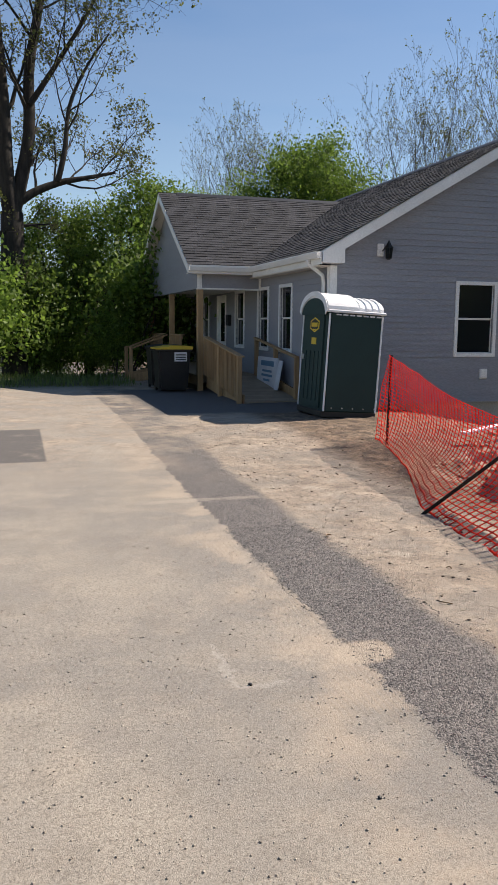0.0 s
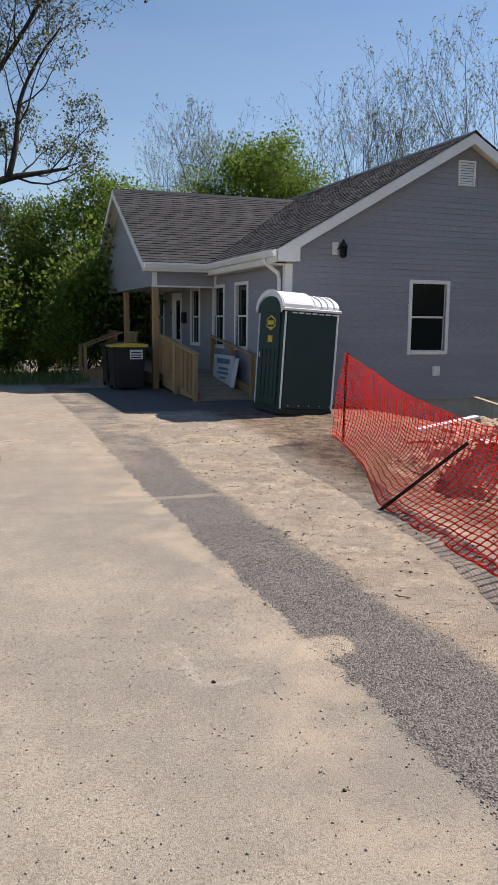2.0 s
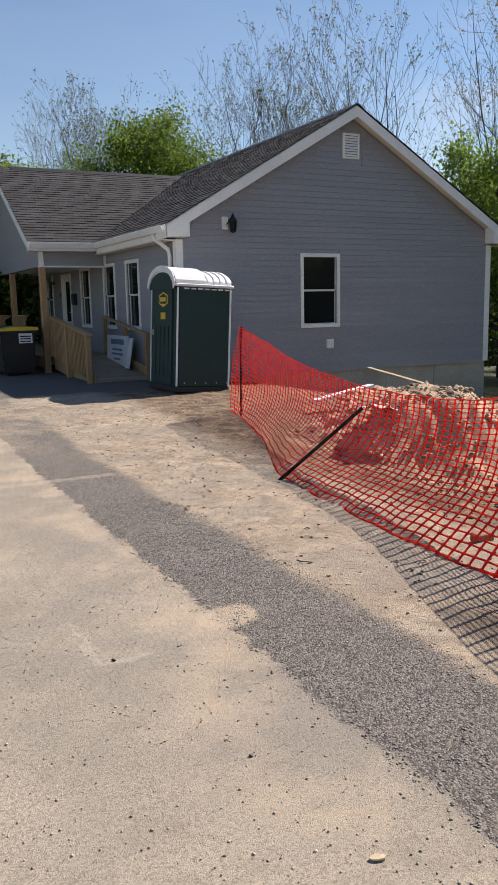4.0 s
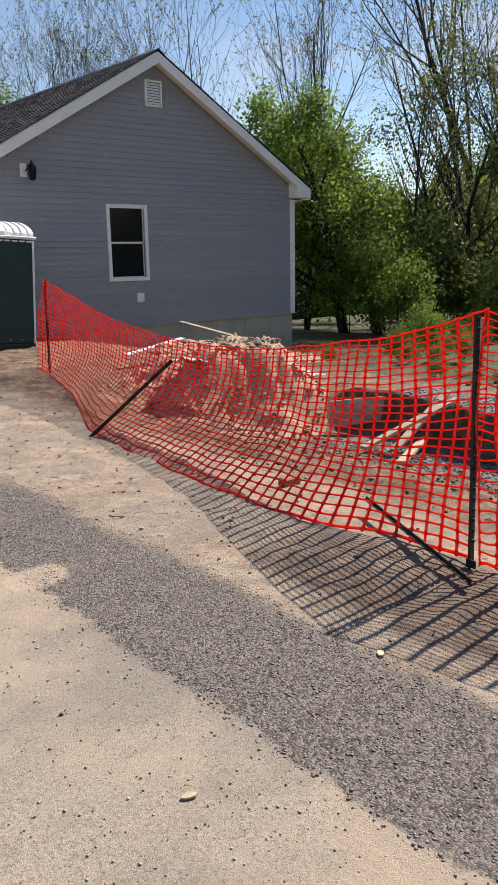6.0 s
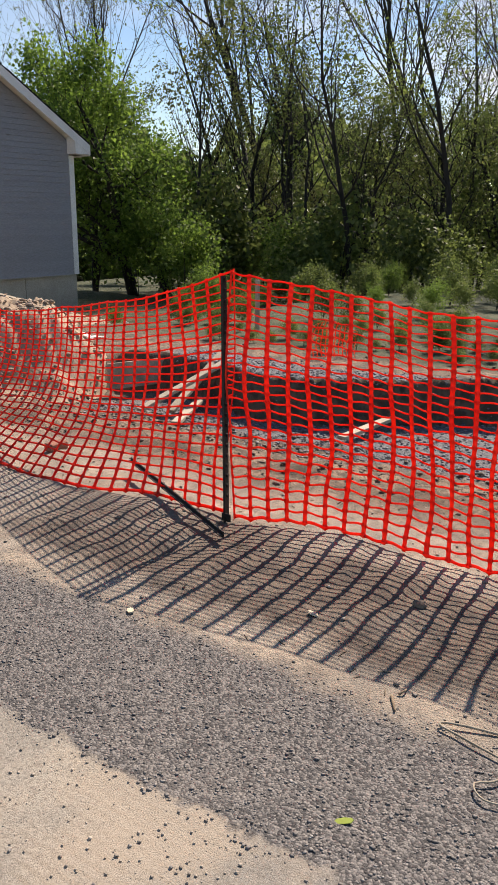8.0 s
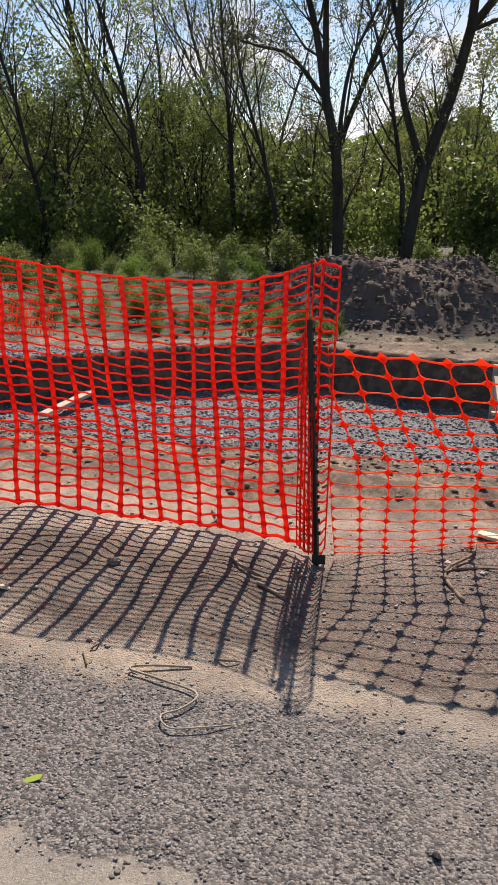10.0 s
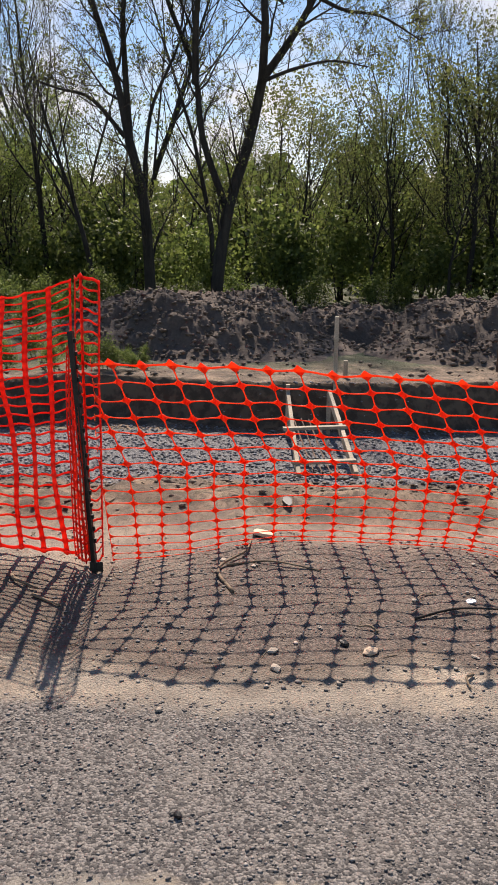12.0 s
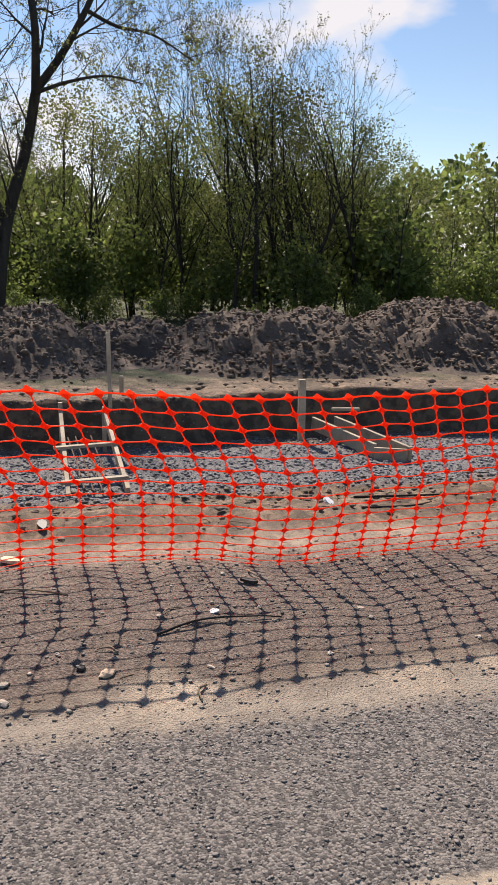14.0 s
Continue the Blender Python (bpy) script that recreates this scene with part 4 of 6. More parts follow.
# arched front with a framed door
arc = lambda w, z0, h, n=12: [(TYM - w * math.cos(math.pi * k / n), z0 + h * math.sin(math.pi * k / n)) for k in range(n + 1)]
TYM = (TY0 + TY1) / 2
w = (TY1 - TY0) / 2
prof = [(TY0 + 0.03, tz + 0.1)] + arc(w - 0.03, tz + 1.80, 0.28) + [(TY1 - 0.03, tz + 0.1)]
front = part("front_frame", prism(prof, 0, TX0, TX0 + 0.05), M["green"], toilet)
prof = [(TY0 + 0.17, tz + 0.14)] + arc(w - 0.17, tz + 1.70, 0.30) + [(TY1 - 0.17, tz + 0.14)]
tdoor = part("door", prism(prof, 0, TX0 - 0.03, TX0 - 0.001), M["green"], toilet, "moulded green door")
for k in range(4):
    y = TYM - 0.3 + k * 0.2
    part("rib", block((TX0 - 0.045, y - 0.02, tz + 0.25), (TX0 - 0.031, y + 0.02, tz + 1.15), 0.006), M["green"], tdoor)
part("latch", block((TX0 - 0.06, TY1 - 0.25, tz + 0.98), (TX0 - 0.031, TY1 - 0.2, tz + 1.08), 0.006), M["metal"], tdoor)
hexa = [(TYM - 0.05 + 0.24 * math.cos(math.radians(90 + 60 * k)), tz + 1.62 + 0.135 * math.sin(math.radians(90 + 60 * k))) for k in range(6)]
sticker = part("emblem", prism(hexa, 0, TX0 - 0.037, TX0 - 0.031), M["yellow"], tdoor, "yellow hexagonal emblem")
hexb = [(TYM - 0.05 + 0.20 * math.cos(math.radians(90 + 60 * k)), tz + 1.62 + 0.110 * math.sin(math.radians(90 + 60 * k))) for k in range(6)]
part("emblem_field", prism(hexb, 0, TX0 - 0.040, TX0 - 0.0375), M["black"], tdoor)
part("emblem_bar", block((TX0 - 0.044, TYM - 0.19, tz + 1.585), (TX0 - 0.0405, TYM + 0.09, tz + 1.66)), M["yellow"], tdoor)
part("emblem_bar", block((TX0 - 0.044, TYM - 0.12, tz + 1.52), (TX0 - 0.0405, TYM + 0.02, tz + 1.545)), M["yellow"], tdoor)
part("notice", block((TX0 - 0.037, TYM - 0.16, tz + 1.27), (TX0 - 0.031, TYM + 0.06, tz + 1.39)), M["yellow"], tdoor, "small yellow notice")
for x, y in ((TX0 + 0.005, TY0 - 0.004), (TX1 - 0.01, TY0 - 0.004), (TX0 + 0.005, TY1 + 0.004)):
    part("edge_strip", block((x - 0.014, y - 0.014, tz + 0.1), (x + 0.014, y + 0.014, tz + 1.83), 0.004), M["potty_white"], toilet, "white corner strip")
for k in range(5):
    x = TX0 + 0.15 + k * 0.2
    bm = bmesh.new()
    tube(bm, [(x, TY0 - 0.008, tz + 0.16), (x, TY0 + 0.002, tz + 0.16)], 0.012, 8)
    part("rivet", bm, M["metal"], toilet)
for y0, y1 in ((TY0 - 0.05, TY0 + 0.02), (TY1 - 0.02, TY1 + 0.05)):
    part("rim", block((TX0 - 0.05, y0, tz + 1.845), (TX1 + 0.04, y1, tz + 1.895), 0.012), M["potty_white"], toilet)
part("rim", block((TX1 - 0.03, TY0 + 0.021, tz + 1.845), (TX1 + 0.04, TY1 - 0.021, tz + 1.895), 0.012), M["potty_white"], toilet)
part("arch_panel", prism(arc(w - 0.04, tz + 1.80, 0.30, 16), 0, TX0 - 0.058, TX0 - 0.046), M["green"], toilet, "dark green arched panel over the door")
prof = [(TY0 - 0.03, tz + 1.90)] + arc(w + 0.03, tz + 1.90, 0.30, 16) + [(TY1 + 0.03, tz + 1.90)]
roof_t = part("roof", prism(prof[1:-1], 0, TX0 - 0.045, TX0 + 0.50), M["potty_white"], toilet, "white barrel roof")
part("roof_rear", prism(arc(w - 0.02, tz + 1.90, 0.235, 16), 0, TX0 + 0.501, TX1 + 0.02), M["potty_white"], toilet)
for k in range(4):
    x = TX0 + 0.56 + k * 0.12
    part("roof_rib", prism(arc(w - 0.01, tz + 1.905, 0.255, 16), 0, x, x + 0.05), M["potty_white"], toilet)
prof = arc(w + 0.045, tz + 1.86, 0.36, 16) + arc(w - 0.04, tz + 1.80, 0.33, 16)[::-1]
part("arch_trim", prism(prof, 0, TX0 - 0.075, TX0 - 0.061), M["potty_white"], toilet)
for k in range(7):
    x = TX0 + 0.12 + k * 0.125
    part("vent_slot", block((x, TY0 - 0.012, tz + 1.80), (x + 0.09, TY0 - 0.001, tz + 1.825)), M["potty_white"], toilet)
toilet.rotation_euler = (0, radians(3.2), 0)
toilet.scale = (1, 1, 0.965)


# ---------------------------------------------------------------- safety net fence
def spline(pts, count=240):
    """Points at even steps along a smooth line."""
    p = [Vector(q) for q in pts]
    p = [p[0] * 2 - p[1]] + p + [p[-1] * 2 - p[-2]]
    out = []
    for i in range(1, len(p) - 2):
        a, b, c, d = p[i - 1:i + 3]
        for k in range(40):
            t = k / 40
            out.append(0.5 * (2 * b + (c - a) * t + (2 * a - 5 * b + 4 * c - d) * t * t + (3 * b - a - 3 * c + d) * t ** 3))
    out.append(p[-2])
    out = np.array([tuple(q) for q in out])
    s = np.concatenate([[0], np.cumsum(np.linalg.norm(np.diff(out, axis=0), axis=1))])
    t = np.linspace(0, s[-1], count)
    return np.stack([np.interp(t, s, out[:, k]) for k in range(3)], -1), s[-1]


class Sheet:
    """The net's surface: u along it from 0 to 1, v from its foot to its top."""

    def __init__(self, low, high, seed, billow=0.03, sag=0.02, bunch=1.0, shear=0.0, belly=0.0):
        self.lo, la = spline(low)
        self.hi, lb = spline(high)
        self.length = (la + lb) / 2
        self.seed, self.billow, self.sag, self.bunch, self.shear = seed, billow, sag, bunch, shear
        self.belly = belly

    def at(self, u, v):
        u, v = np.asarray(u, float), np.asarray(v, float)
        v = np.sign(v) * np.abs(v) ** self.bunch if self.bunch > 1 else v + (1 - self.bunch) * 1.6 * v * (1 - v)
        u = np.clip(u - self.shear * np.clip(v - 0.5, 0, 1), 0, 1)
        k = np.linspace(0, 1, len(self.lo))
        lo = np.stack([np.interp(u, k, self.lo[:, c]) for c in range(3)], -1)
        hi = np.stack([np.interp(u, k, self.hi[:, c]) for c in range(3)], -1)
        p = lo + (hi - lo) * v[..., None]
        s = u * self.length
        hang = self.belly * np.sin(np.pi * np.clip(v, 0, 1)) * np.sin(np.pi * u) ** 0.6
        p[..., 0] += hang
        p[..., 2] -= hang * 0.55 * np.clip(1.2 - v, 0, 1) * np.clip(v * 2, 0, 1)
        wave = fbm(s * 1.1, v * 1.2, self.seed, 3) + 0.35 * fbm(s * 4, v * 3, self.seed + 7, 2)
        inner = np.sin(np.pi * np.clip(v, 0, 1)) * 0.8 + 0.2
        p[..., 0] += wave * self.billow * 4 * inner
        p[..., 1] += fbm(s * 1.7, v * 1.5, self.seed + 3, 3) * self.billow * 2.2
        p[..., 2] += fbm(s * 2.3, v * 0.4, self.seed + 5, 2) * self.sag * 2 * np.clip(v * 2, 0.2, 1)
        return p


def ribbon(sheet, us, vs, du, dv, thick, V, F):
    """A flat strap along the points (us, vs), half widths (du, dv) to either side."""
    a, b = sheet.at(us - du, vs - dv), sheet.at(us + du, vs + dv)
    t = np.gradient((a + b) / 2, axis=0)
    nrm = np.cross(t, b - a)
    nrm /= np.linalg.norm(nrm, axis=1, keepdims=True) + 1e-9
    n0 = sum(len(q) for q in V)
    k = len(us)
    off = nrm * thick / 2
    V.append(np.concatenate([a + off, b + off, b - off, a - off]))
    i = np.arange(k - 1)
    for r in range(4):
        p, q = n0 + r * k, n0 + ((r + 1) % 4) * k
        F.append(np.stack([p + i, q + i, q + i + 1, p + i + 1], -1))


def net(name, sheet, parent, mat, label, rib_gap, rows, rib_w, strand_w, node=0.0, lo_row=0.0):
    V, F = [], []
    cols = round(sheet.length / rib_gap)
    L = sheet.length
    H = 1.1
    fine = np.linspace(0, 1, cols * 6 + 1)
    ph = np.abs(((fine * cols) % 1) - 0.5) * 2
    for r in range(rows + 1):
        v = np.full_like(fine, r / rows)
        wd = strand_w / 2 * (0.75 + node * ph ** 6 + 0.9 * ph ** 10)
        if r in (0, rows):
            wd = wd * 1.5
        ribbon(sheet, fine, v + 0.004 * np.sin(fine * 90 + r), 0 * fine, wd / H, 0.003, V, F)
    vv = np.linspace(0, 1, rows * 4 + 1)
    pv = np.abs(((vv * rows) % 1) - 0.5) * 2
    for c in range(cols + 1):
        u = np.full_like(vv, c / cols)
        wd = rib_w / 2 * (0.8 + (0.35 + node) * pv ** 4)
        ribbon(sheet, u, vv, wd / L, 0 * vv, 0.0035, V, F)
    ob = fast(name, np.concatenate(V), np.concatenate(F), mat, parent, label)
    return ob


def t_post(name, base, top, parent, label="", r=0.022):
    """A studded steel T-post, leaning from base to top, set in the ground."""
    base, top = Vector(base), Vector(top)
    d = (top - base).normalized()
    bm = bmesh.new()
    foot = base - d * 0.12
    side = d.cross(Vector((0, 1, 0))).normalized()
    fwd = side.cross(d)
    for q, w, h in ((Vector((0, 0, 0)), 0.036, 0.006), (fwd * 0.010, 0.006, 0.022)):
        m = Matrix((side * w, fwd * h, top - foot)).transposed().to_4x4()
        m.translation = (foot + top) / 2 + q
        bmesh.ops.create_cube(bm, size=1, matrix=m)
    k = 0.15
    while k < (top - base).length:
        bmesh.ops.create_cube(bm, size=1, matrix=Matrix.Translation(base + d * k - fwd * 0.008) @ Matrix.Diagonal((0.012, 0.010, 0.018, 1)))
        k += 0.055
    return part(name, bm, M["iron"], parent, label)


def q(x, y, dz=0.0):
    return (x, y, gz(x, y) + dz)


fence = thing("safety_fence", "sagging orange plastic safety fence on steel posts", "fence", q(3.6, 2.35))
sheet_a = Sheet([q(5.10, 10.62, 0.02), q(5.08, 10.3, 0.01), q(4.62, 8.7, 0.01), q(3.80, 6.75, 0.01), q(3.54, 5.1, 0.01), q(3.43, 4.15, 0.01), q(3.44, 3.44, 0.01), q(3.58, 2.8, 0.02), q(3.57, 2.30, 0.03)],
                [(5.13, 10.26, 1.36), (5.08, 10.10, 1.33), (4.88, 8.96, 1.17), (4.68, 7.93, 1.01), (4.40, 6.35, 0.89), (4.2, 5.15, 0.90), (4.1, 4.49, 0.94), (3.9, 3.62, 1.06), (3.75, 2.97, 1.17), (3.72, 2.38, 1.33)], 11, 0.040, 0.014, 0.85, 0.0, 0.22)
net("net", sheet_a, fence, M["net"], "sagging red-orange net panel", 0.105, 25, 0.023, 0.0115)
sheet_b = Sheet([q(3.57, 2.28, 0.03), q(3.72, 1.78, 0.03), q(3.70, 1.1, 0.03), q(3.69, 0.65, 0.03), q(3.60, 0.22, 0.05)],
                [(3.72, 2.36, 1.33), (3.75, 2.03, 1.28), (3.76, 1.5, 1.22), (3.75, 1.25, 1.19), (3.76, 0.73, 1.18), (3.76, 0.46, 1.21), (3.74, 0.27, 1.27)], 23, 0.060, 0.014, 0.85)
net("net", sheet_b, fence, M["net"], "upright red-orange net panel", 0.110, 27, 0.027, 0.0105)
sheet_c = Sheet([q(3.60, 0.22, 0.05), q(3.48, 0.16, 0.05), q(3.55, 0.14, 0.06)],
                [(3.74, 0.26, 1.27), (3.62, 0.19, 1.29), (3.70, 0.14, 1.26)], 29, 0.015, 0.01)
net("net", sheet_c, fence, M["net"], "loose folded end of the net", 0.10, 27, 0.027, 0.0115)
sheet_e = Sheet([q(3.58, 0.27, 0.05), q(3.50, 0.21, 0.05), q(3.455, 0.17, 0.07)],
                [(3.66, 0.29, 0.98), (3.58, 0.24, 1.02), (3.525, 0.205, 0.96)], 31, 0.02, 0.01)
net("net", sheet_e, fence, M["net"], "bunched net gathered at the post", 0.045, 24, 0.022, 0.012)
t_post("post", q(5.10, 10.22), (5.12, 10.2, 1.36), fence, "dark steel fence post")
t_post("post", q(3.52, 2.27), (3.68, 2.41, 1.31), fence, "dark steel fence post")
t_post("post", q(3.47, 0.15), (3.53, 0.225, 1.07), fence, "dark steel fence post")

for bx, by in ((3.52, 2.27), (3.47, 0.15)):
    part("anchor_plate", block((bx - 0.012, by - 0.032, gz(bx, by) + 0.01), (bx - 0.005, by + 0.028, gz(bx, by) + 0.055), 0.002), M["iron"], fence)

low_fence = thing("safety_fence", "low stretched orange plastic net on the bare ground", "fence", q(3.9, -1.2))
sheet_d = Sheet([q(3.56, 0.12, 0.03), q(3.72, -0.19, 0.0), q(3.89, -0.7, 0.0), q(3.88, -1.45, 0.0), q(3.74, -1.85, 0.0), q(3.72, -2.25, 0.0), q(3.80, -2.95, 0.0), q(3.86, -3.9, 0.0)],
                [(3.54, 0.15, 0.93), (3.48, -0.3, 0.93), (3.52, -0.7, 0.905), (3.50, -1.15, 0.89), (3.51, -1.7, 0.86), (3.52, -2.3, 0.85), (3.55, -2.85, 0.86), (3.6, -3.9, 0.88)], 37, 0.035, 0.016, 1.3, 0.09)
net("net", sheet_d, low_fence, M["net_b"], "stretched orange net", 0.135, 15, 0.0066, 0.0060, 3.6)
t_post("post", q(3.72, -3.95), (3.66, -3.95, 1.1), low_fence, "dark steel fence post")

spare = thing("fence_post", "dark steel fence post lying on the sand", "fence post", q(3.6, 2.75))
t_post("post", (3.31, 2.2, gz(3.31, 2.2) + 0.05), (3.86, 3.3, gz(3.86, 3.3) + 0.10), spare)
brace = thing("fence_post", "dark steel fence post leaning inside the sagging net", "fence post", q(3.72, 6.56))
t_post("post", q(3.72, 6.56, 0.03), (4.33, 6.12, 0.69), brace)


# ---------------------------------------------------------------- heaps of soil
def scatter(name, label, mat, places, sizes, seed, flat=0.7, category="stones", sink=0.25):
    """Many small angular lumps resting on the ground, in one mesh."""
    rnd = np.random.RandomState(seed)
    ico = [(0, 0, 1), (0.9, 0, 0.3), (0.28, 0.85, 0.35), (-0.72, 0.53, 0.4), (-0.72, -0.53, 0.3), (0.28, -0.85, 0.4), (0, 0, -0.6)]
    tri = [(0, 1, 2), (0, 2, 3), (0, 3, 4), (0, 4, 5), (0, 5, 1), (6, 2, 1), (6, 3, 2), (6, 4, 3), (6, 5, 4), (6, 1, 5)]
    ico, tri = np.array(ico), np.array(tri)
    nn = len(places)
    jit = 1 + 0.35 * (rnd.rand(nn, 7, 1) - 0.5) * 2
    ang = rnd.rand(nn) * 6.283
    v = ico[None] * jit * sizes[:, None, None]
    v[..., 2] *= flat
    v[..., 0] *= (0.7 + 0.6 * rnd.rand(nn))[:, None]
    c, s = np.cos(ang)[:, None], np.sin(ang)[:, None]
    x, y = v[..., 0] * c - v[..., 1] * s, v[..., 0] * s + v[..., 1] * c
    z = ground_z(places[:, 0], places[:, 1])[:, None] if places.shape[1] == 2 else places[:, 2:3]
    v = np.stack([x + places[:, :1], y + places[:, 1:2], v[..., 2] + z + (sizes * flat * (0.6 - sink))[:, None]], -1)
    f = (tri[None] + (np.arange(nn) * 7)[:, None, None]).reshape(-1, 3)
    ob = fast(name, v.reshape(-1, 3), f, mat)
    return tagged(ob, label, category, kind="stuff")


def heap(name, label, cx, cy, rx, ry, height, seed, mat, res=0.045, rough=0.5, lumps=900):
    """A dumped heap: rounded, with slumps and clods in its surface, sunk a little into the ground."""
    xs, ys = np.arange(cx - rx, cx + rx + res, res), np.arange(cy - ry, cy + ry + res, res)
    A, B = np.meshgrid(xs, ys, indexing="ij")
    d = np.sqrt(((A - cx) / rx) ** 2 + ((B - cy) / ry) ** 2) + 0.35 * fbm(A * 0.9, B * 0.9, seed, 3)
    h = height * (1 - step(d, 0.30, 1.0)) * (1 + 0.5 * fbm(A * 0.8, B * 0.8, seed + 2, 3))
    body = np.clip(h / height * 2, 0, 1)
    h = h + rough * body * (0.55 * fbm(A * 2.0, B * 2.0, seed + 3, 5) + 0.45 * np.abs(fbm(A * 5, B * 5, seed + 5, 4)))
    h = h + body * (0.20 * fbm(A * 8, B * 8, seed + 8, 4) + 0.15 * np.abs(fbm(A * 12, B * 12, seed + 9, 2)))
    z = ground_z(A, B) + h - 0.03
    nx, ny = A.shape
    I, J = np.meshgrid(np.arange(nx - 1), np.arange(ny - 1), indexing="ij")
    a = (I * ny + J).ravel()
    f = np.stack([a, a + ny, a + ny + 1, a + 1], -1)
    keep = (h.ravel()[f] > 0.012).any(axis=1)
    ob = fast(name, np.stack([A, B, z], -1).reshape(-1, 3), f[keep], mat)
    pick = np.random.RandomState(seed).choice(np.flatnonzero(h.ravel() > 0.05), lumps)
    pts = np.stack([A.ravel()[pick], B.ravel()[pick], z.ravel()[pick]], -1)
    pts[:, :2] += (np.random.RandomState(seed + 1).rand(lumps, 2) - 0.5) * res
    lump = scatter("clods", "", M["clod"] if mat is M["soil"] else M["redclod"], pts, 0.010 + 0.045 * np.random.RandomState(seed + 2).rand(lumps) ** 3, seed, 0.75, "", 0.4)
    lump.parent = ob
    lump.name = "clod_layer"
    return tagged(ob, label, "soil mound", "mounds round the plot")


heap("soil_mound", "long heap of dark dug soil behind the plot", 11.9, 0.6, 2.3, 2.7, 0.64, 41, M["soil"], lumps=5000)
heap("soil_mound", "rounded heap of dark dug soil behind the plot", 11.7, -3.7, 2.2, 2.4, 0.62, 42, M["soil"], lumps=5000)
heap("soil_mound", "high heap of dark dug soil behind the plot", 11.9, -6.3, 2.4, 2.2, 0.74, 47, M["soil"], lumps=5000)
heap("soil_mound", "low saddle of dark soil between two mounds", 12.6, -1.6, 1.5, 1.5, 0.40, 52, M["soil"], lumps=1500)
heap("soil_mound", "heap of dark soil at the plot's end", 12.3, -10.4, 2.5, 2.4, 0.7, 45, M["soil"])
heap("soil_mound", "low heap of reddish clay by the house", 6.3, 8.2, 1.6, 1.3, 0.48, 44, M["redsoil"], lumps=700)
heap("soil_mound", "rough heap of reddish clay beside the plot", 5.95, 7.2, 1.25, 1.05, 0.60, 46, M["redsoil"], lumps=1400)
heap("soil_mound", "low bank of clay along the foundation", 9.9, 11.4, 2.6, 1.2, 0.24, 49, M["redsoil"], lumps=600)

rs = np.random.RandomState(7)
cnt = 16000
scatter("drive_pebbles", "loose pebbles scattered over the dusty drive", M["stone"], np.stack([rs.uniform(-2.0, 1.7, 15000), 0.8 + 9 * rs.rand(15000) ** 1.4], -1), 0.0018 + 0.0055 * rs.rand(15000) ** 3.4, 1)
px = rs.uniform(1.68, 2.5, cnt)
scatter("strip_gravel", "dark gravel bedded in the binder strip", M["chips"], np.stack([px, rs.uniform(-3.6, 6.5, cnt)], -1), 0.003 + 0.0055 * rs.rand(cnt) ** 2, 2, 0.38, "gravel", 0.48)
scatter("sand_stones", "small stones lying on the bare sand", M["stone"], np.stack([rs.uniform(2.4, 5.2, 3000), rs.uniform(-4, 9, 3000)], -1), 0.003 + 0.012 * rs.rand(3000) ** 5, 3, 0.5)
k = 8000
scatter("grit", "grey grit and stones before the low net", M["chips"], np.stack([rs.uniform(2.55, 4.0, k), rs.uniform(-3.8, 0.6, k)], -1), 0.0025 + 0.009 * rs.rand(k) ** 6, 4, 0.45, "stones", 0.4)
k = 13000
yy = rs.uniform(-7.5, 5.8, k)
scatter("crushed_stone", "blue-grey crushed stone bed in the dug plot", M["gravel"], np.stack([rs.uniform(6.0, 8.2, k) - 1.0 * (yy > 2.5) * rs.rand(k), yy], -1), 0.009 + 0.012 * rs.rand(k), 5, 0.6, "gravel")
k = 6500
scatter("clods", "clods of dark earth along the plot's edge", M["clod"], np.stack([4.1 + 2.3 * rs.rand(k) ** 0.6, rs.uniform(-8, 6.5, k)], -1), 0.006 + 0.030 * rs.rand(k) ** 5, 6, 0.6, "soil", 0.5)
k = 500
scatter("clods", "clods of earth on the top of the bank", M["clod"], np.stack([rs.uniform(8.5, 10.2, k), rs.uniform(-9, 6, k)], -1), 0.01 + 0.05 * rs.rand(k) ** 4, 8, 0.6, "soil")


def slivers(name, label, mat, xs, ys, length, width, seed, category):
    """Thin straws and splinters lying flat on the soil, in one mesh."""
    rnd = np.random.RandomState(seed)
    k = len(xs)
    ang, half = rnd.rand(k) * 6.283, (length * (0.4 + rnd.rand(k)) / 2)
    wid = width * (0.6 + 0.8 * rnd.rand(k))
    c, s = np.cos(ang), np.sin(ang)
    rows = []
    for t, o, up in ((-1, -1, 0), (-1, 1, 0), (-1, 0, 1.4), (1, -0.6, 0), (1, 0.6, 0), (1, 0, 1.0)):
        x, y = xs + c * half * t - s * wid * o, ys + s * half * t + c * wid * o
        rows.append(np.stack([x, y, ground_z(x, y) + 0.002 + wid * up], -1))
    v = np.stack(rows, 1).reshape(-1, 3)
    quad = np.array([(0, 3, 5, 2), (2, 5, 4, 1), (1, 4, 3, 0)])
    f = (quad[None] + (np.arange(k) * 6)[:, None, None]).reshape(-1, 4)
    return tagged(fast(name, v, f, mat), label, category, kind="stuff")


